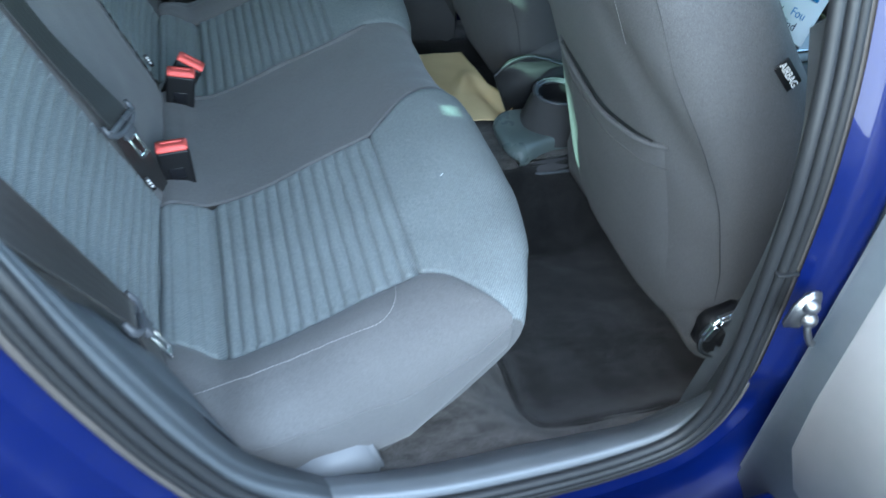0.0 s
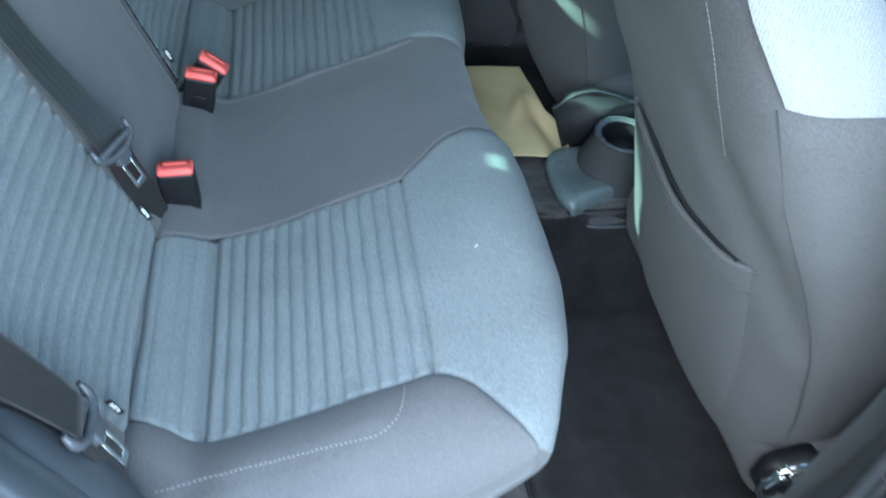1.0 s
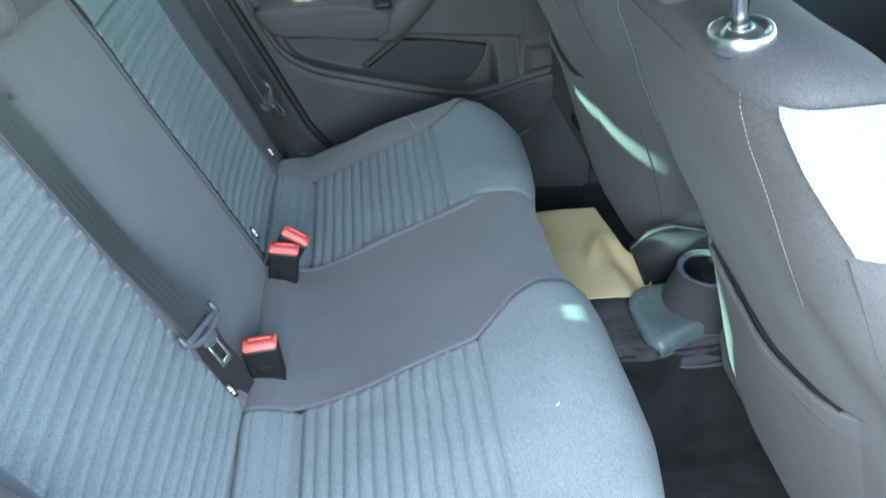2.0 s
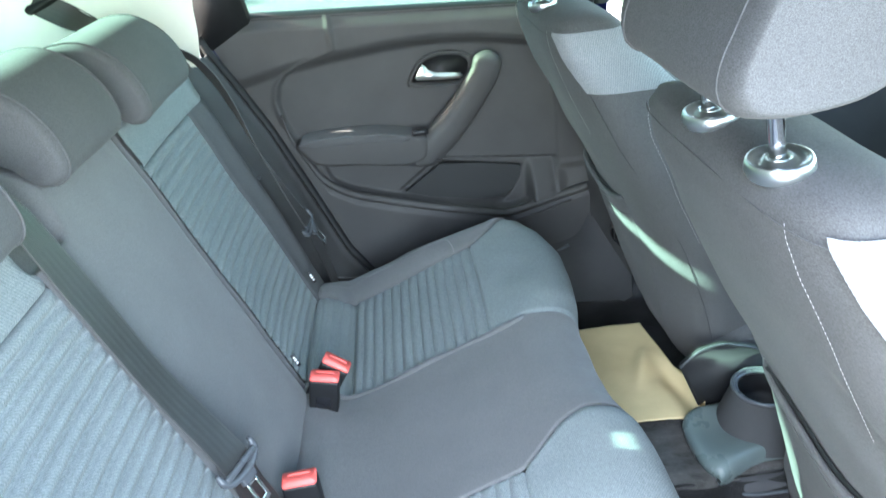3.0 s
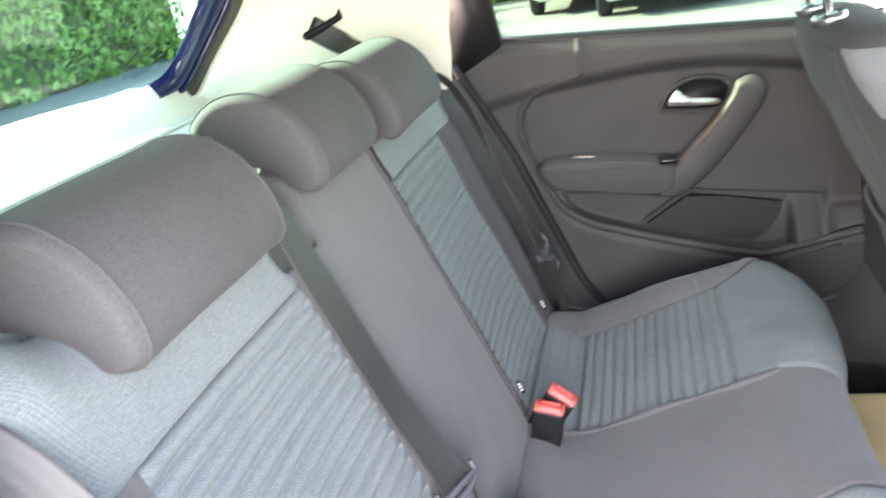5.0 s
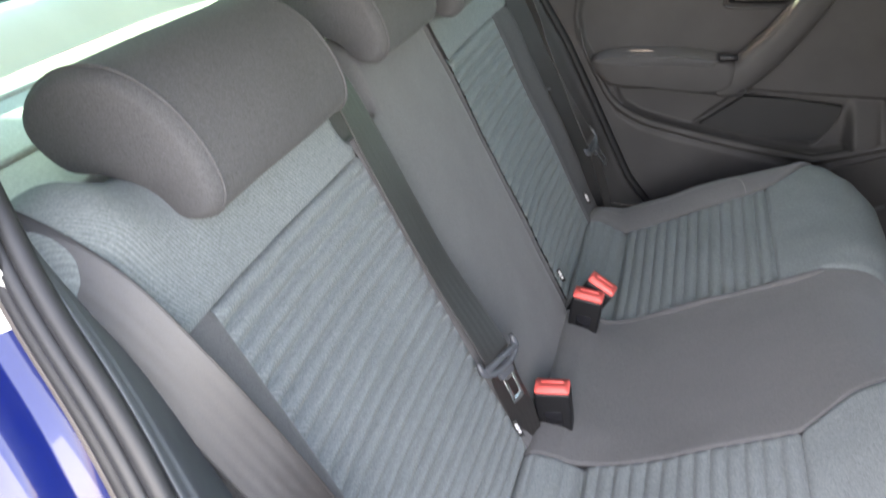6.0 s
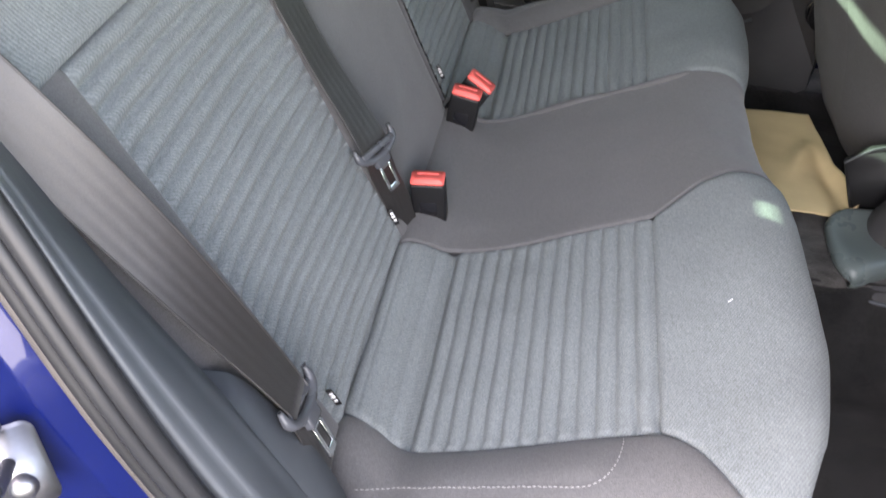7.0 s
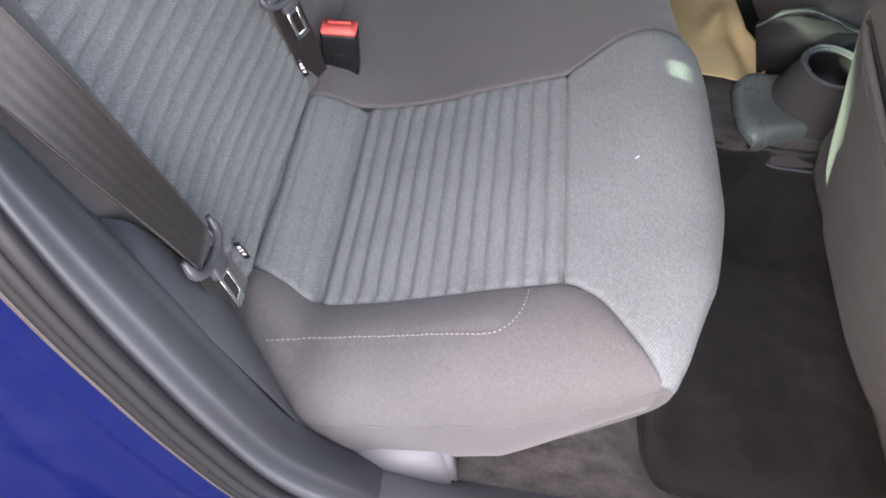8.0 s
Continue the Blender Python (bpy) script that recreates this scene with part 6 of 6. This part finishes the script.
# window frame and glass
part("window_blind", plate([(-0.115, 0.955), (0.0, 1.015), (0.002, 1.03), (-0.018, 1.16), (-0.032, 1.30), (-0.010, 1.33), (-0.085, 1.33), (-0.105, 1.12)], 0.02, Matrix.Translation((0, 0.735, 0)) @ pose(0, 0, 0, 90), 0.003, 2), BLACK, fd, "black window pillar")
wg = [[(x, lerp(0.765, 0.63, t), lerp(z_belt(x), 1.34, t)) for t in np.linspace(0, 1, 6)] for x in np.linspace(-0.02, 0.66, 14)]
part("window_glass", fixed(from_grid(wg)), GLASS_SIDE, fd, "tinted door window")
part("front_frame", tube([(0.735, 0.752, 0.97), (0.715, 0.715, 1.12), (0.68, 0.655, 1.32)], 0.022, 10), BLACK, fd)
part("top_frame", tube([(0.68, 0.650, 1.33), (0.3, 0.640, 1.345), (-0.05, 0.640, 1.335)], 0.018, 10), BLACK, fd)

# ---------------------------------------------------------------- open near door
od = thing("rear_door", (0.74, -0.735, 0.33), "open rear door with its grey inner panel", "car door", "rear doors")
om = Matrix.Translation((0.742, -0.728, 0)) @ frame_of((0, 0, 0), (0.16, -0.987, 0), (0, 0, 1))
part("inner_panel", plate([(0.0, 0.36), (0.03, 0.315), (0.85, 0.315), (0.98, 0.55), (1.02, 0.99), (0.0, 0.98)], 0.05, om @ Matrix.Translation((0, 0, -0.025)), 0.006, 3), LIT_SLATE, od, "slate plastic door card, lightened for sky light")
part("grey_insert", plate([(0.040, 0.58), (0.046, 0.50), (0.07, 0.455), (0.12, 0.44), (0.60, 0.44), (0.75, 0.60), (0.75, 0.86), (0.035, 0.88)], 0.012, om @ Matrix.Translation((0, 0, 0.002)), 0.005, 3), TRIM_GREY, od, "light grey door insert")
part("outer_skin", plate([(0.01, 0.30), (0.9, 0.30), (1.0, 0.55), (1.04, 0.99), (0.01, 0.98)], 0.02, om @ Matrix.Translation((0, 0, -0.075)), 0.006, 3), BLUE, od)

# seat-foot cover at the sill
sf = thing("seat_foot_cover", (0.26, -0.60, 0.35), "light grey plastic cover under the cushion end", "trim")
part("cover", plate([(-0.095, -0.012), (-0.010, 0.034), (0.022, 0.040), (0.045, 0.030), (0.060, -0.012)], 0.05, Matrix.Translation((0.240, -0.590, 0.374)) @ pose(0, 0, 0, 60, 0, 0) @ Matrix.Scale(1.2, 4), 0.007, 3), TRIM_FOOT, sf)


# ---------------------------------------------------------------- outside
gr = thing("ground", (0, 0, 0), "worn grey tarmac car park", "ground", kind="structure")
bm = bmesh.new()
bmesh.ops.create_grid(bm, x_segments=2, y_segments=2, size=400)
part("paving", bm, TARMAC, gr)


def hedge(a, b, depth, height, seed, label, leaf=0.085, dense=150, dip=0.0):
    """A clipped hedge from a to b (x, y): many single leaves in front of a dense dark middle."""
    rnd = random.Random(seed)
    a, b = Vector((*a, 0)), Vector((*b, 0))
    along = (b - a).normalized()
    across = Vector((-along.y, along.x, 0))
    length, mid = (b - a).length, (a + b) / 2
    h = thing("hedge", tuple(mid), label, "hedge", kind="stuff")
    vs, fs = [], []
    for _ in range(int(length * height * dense)):
        s, z = rnd.uniform(0, length), rnd.uniform(0.0, height)
        if z > height - 0.3 + 0.4 * noise.noise(Vector((s * 0.7, seed, 0))):
            continue
        o = rnd.choice((-1, 1)) * (depth * 0.5 - rnd.uniform(0, 0.25)) + 0.3 * noise.noise(Vector((s * 0.9, z * 0.9, seed)))
        k = leaf * rnd.uniform(0.7, 1.5)
        e = Euler((rnd.uniform(0, 6.3), rnd.uniform(0, 6.3), rnd.uniform(0, 6.3))).to_matrix()
        p0 = a + along * s + across * o - mid
        i = len(vs)
        for u, v in ((-0.8, 0), (0, -0.45), (0.8, 0), (0, 0.45)):
            p = e @ Vector((u * k, v * k, 0.2 * k * (v != 0)))
            vs.append((p.x + p0.x, p.y + p0.y, p.z + z))
        fs.append((i, i + 1, i + 2, i + 3))
    me = bpy.data.meshes.new("leaves")
    me.from_pydata(vs, [], fs)
    me.materials.append(LEAF)
    ob = new("leaves", me)
    ob.parent = h
    # solid middle whose dark colour gives the shade between the leaves
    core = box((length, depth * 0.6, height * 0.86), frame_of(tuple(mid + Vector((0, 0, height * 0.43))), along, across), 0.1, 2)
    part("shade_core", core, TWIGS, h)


hedge((-9, 14.9), (9, 14.9), 1.0, 3.4, 3, "tall leafy green hedge behind the parked cars", 0.08, 190)
hedge((-9.6, -2.0), (-9.6, 14.0), 1.2, 4.3, 8, "bright green clipped hedge behind the car", 0.10, 330)
# added out of view: keeps sun and low sky off the open side
hedge((-3.4, 0.05), (-3.4, -9.0), 1.0, 4.3, 12, "unseen tall conifer hedge added to block sun and sky", 0.12, 90)
# added out of view so the blue paint reflects less bright sky
hedge((-2.8, -4.6), (9.0, -4.6), 1.0, 1.1, 15, "unseen low hedge added to darken the paint's reflections", 0.12, 90)


def blocker_tree(x, y, label):
    """A slender, unseen tree in the hedge's end: trunk, limbs and an uneven crown of single leaves."""
    rnd = random.Random(21)
    t = thing("tree", (x, y, 0), label, "tree")
    part("trunk", tube(spline([(x, y, 0), (x + 0.05, y + 0.02, 1.2), (x - 0.03, y + 0.1, 2.4), (x, y + 0.3, 3.3), (x, y + 0.35, 3.9)], 24), [0.09 - 0.0032 * k for k in range(24)], 10), TWIGS, t)
    for k in range(7):
        a, z = k * 0.9, 2.9 + 0.14 * k
        part("limb", tube([(x, y + 0.22, z - 0.25), (x + 0.2 * math.cos(a), y + 0.3 + 0.2 * math.sin(a), z), (x + 0.38 * math.cos(a), y + 0.32 + 0.24 * math.sin(a), z + 0.22)], [0.03, 0.02, 0.008], 7), TWIGS, t)
    vs, fs = [], []
    for _ in range(5200):
        u = Vector((rnd.gauss(0, 1), rnd.gauss(0, 1), rnd.gauss(0, 1))).normalized() * rnd.random() ** 0.35
        r = 1 + 0.3 * noise.noise(u * 2.5)
        p0 = Vector((u.x * 0.55 * r, 0.36 + u.y * 0.26 * r, 3.50 + u.z * 0.58 * r))
        e = Euler((rnd.uniform(0, 6.3), rnd.uniform(0, 6.3), rnd.uniform(0, 6.3))).to_matrix()
        i = len(vs)
        for p, q in ((-0.07, 0), (0, -0.04), (0.07, 0), (0, 0.04)):
            vs.append(tuple(p0 + e @ Vector((p, q, 0.01 * (q != 0)))))
        fs.append((i, i + 1, i + 2, i + 3))
    me = bpy.data.meshes.new("crown")
    me.from_pydata(vs, [], fs)
    me.materials.append(LEAF)
    ob = new("crown", me)
    ob.parent = t


# added out of view; its crown stands in the sun's way
blocker_tree(-3.4, -0.20, "unseen leafy tree added at the hedge end against the sun")


def parked_car(cx, cy, label):
    """A small car standing nose towards us: its nose points to -y."""
    c = thing("parked_car", (cx, cy, 0), label, "car", "parked cars")
    secs = []
    for y, hw, z0, z1 in ((-2.0, 0.62, 0.30, 0.58), (-1.94, 0.74, 0.24, 0.68), (-1.75, 0.82, 0.22, 0.76), (-1.2, 0.85, 0.20, 0.90), (-0.9, 0.85, 0.20, 0.96), (0.6, 0.86, 0.20, 0.98), (1.5, 0.85, 0.20, 0.98), (1.85, 0.80, 0.24, 0.95), (1.95, 0.70, 0.30, 0.85)):
        sec = spline([(-hw * 0.86, z0), (-hw, z0 + 0.12), (-hw, (z0 + z1) / 2), (-hw * 0.94, z1 - 0.06), (-hw * 0.6, z1), (0, z1 + 0.02), (hw * 0.6, z1), (hw * 0.94, z1 - 0.06), (hw, (z0 + z1) / 2), (hw, z0 + 0.12), (hw * 0.86, z0)], 40)
        secs.append([(cx + x, cy + y, z) for x, z in sec])
    part("body_shell", fixed(from_grid(secs, closed_v=True, caps=True)), SILVER, c)
    cab = []
    for y, hw, z in ((-0.95, 0.72, 0.95), (-0.35, 0.60, 1.36), (0.1, 0.58, 1.45), (1.0, 0.58, 1.44), (1.45, 0.58, 1.32), (1.8, 0.68, 0.96)):
        cab.append([(cx + x, cy + y, zz) for x, zz in spline([(-hw - 0.12, 0.93), (-hw, z - 0.03), (-hw * 0.6, z + 0.01), (0, z + 0.02), (hw * 0.6, z + 0.01), (hw, z - 0.03), (hw + 0.12, 0.93)], 26)])
    part("roof", fixed(from_grid(cab)), SILVER, c)
    ws = [[(cx + u * lerp(0.66, 0.53, t), cy + lerp(-0.93, -0.37, t) - 0.02, lerp(0.98, 1.345, t) + 0.02) for u in np.linspace(-1, 1, 9)] for t in np.linspace(0, 1, 6)]
    part("windscreen", fixed(from_grid(ws)), GLOSS_BLACK, c, "dark windscreen")
    part("grille", box((0.9, 0.04, 0.11), Matrix.Translation((cx, cy - 1.97, 0.55)), 0.02, 3), BLACK, c)
    part("lower_grille", box((1.1, 0.06, 0.14), Matrix.Translation((cx, cy - 1.94, 0.32)), 0.03, 3), BLACK, c)
    for s in (-1, 1):
        part("headlight", box((0.26, 0.10, 0.12), Matrix.Translation((cx + s * 0.60, cy - 1.88, 0.66)) @ pose(0, 0, 0, 0, 0, s * 22), 0.03, 3), CHROME, c)
        part("mirror", box((0.14, 0.09, 0.11), Matrix.Translation((cx + s * 0.92, cy - 0.75, 1.0)), 0.03, 3), SILVER, c)
        for y in (-1.25, 1.2):
            wmx = Matrix.Translation((cx + s * 0.78, cy + y, 0.30)) @ pose(0, 0, 0, 0, 90, 0)
            w = part("wheel", lathe([(0.0, -0.09), (0.20, -0.095), (0.27, -0.10), (0.30, -0.08), (0.305, 0.0), (0.30, 0.08), (0.27, 0.10), (0.20, 0.095), (0.0, 0.09)], wmx, 30), BLACK, c)
            part("hub_cap", lathe([(0.0, 0.11), (0.10, 0.108), (0.18, 0.10), (0.195, 0.095)], wmx if s > 0 else wmx @ pose(0, 0, 0, 180), 24), STEEL, w)


parked_car(-0.45, 12.6, "pale silver hatchback parked nose-on in front of the hedge")
parked_car(0.62, 11.2, "pale silver car parked nose-on across the car park")
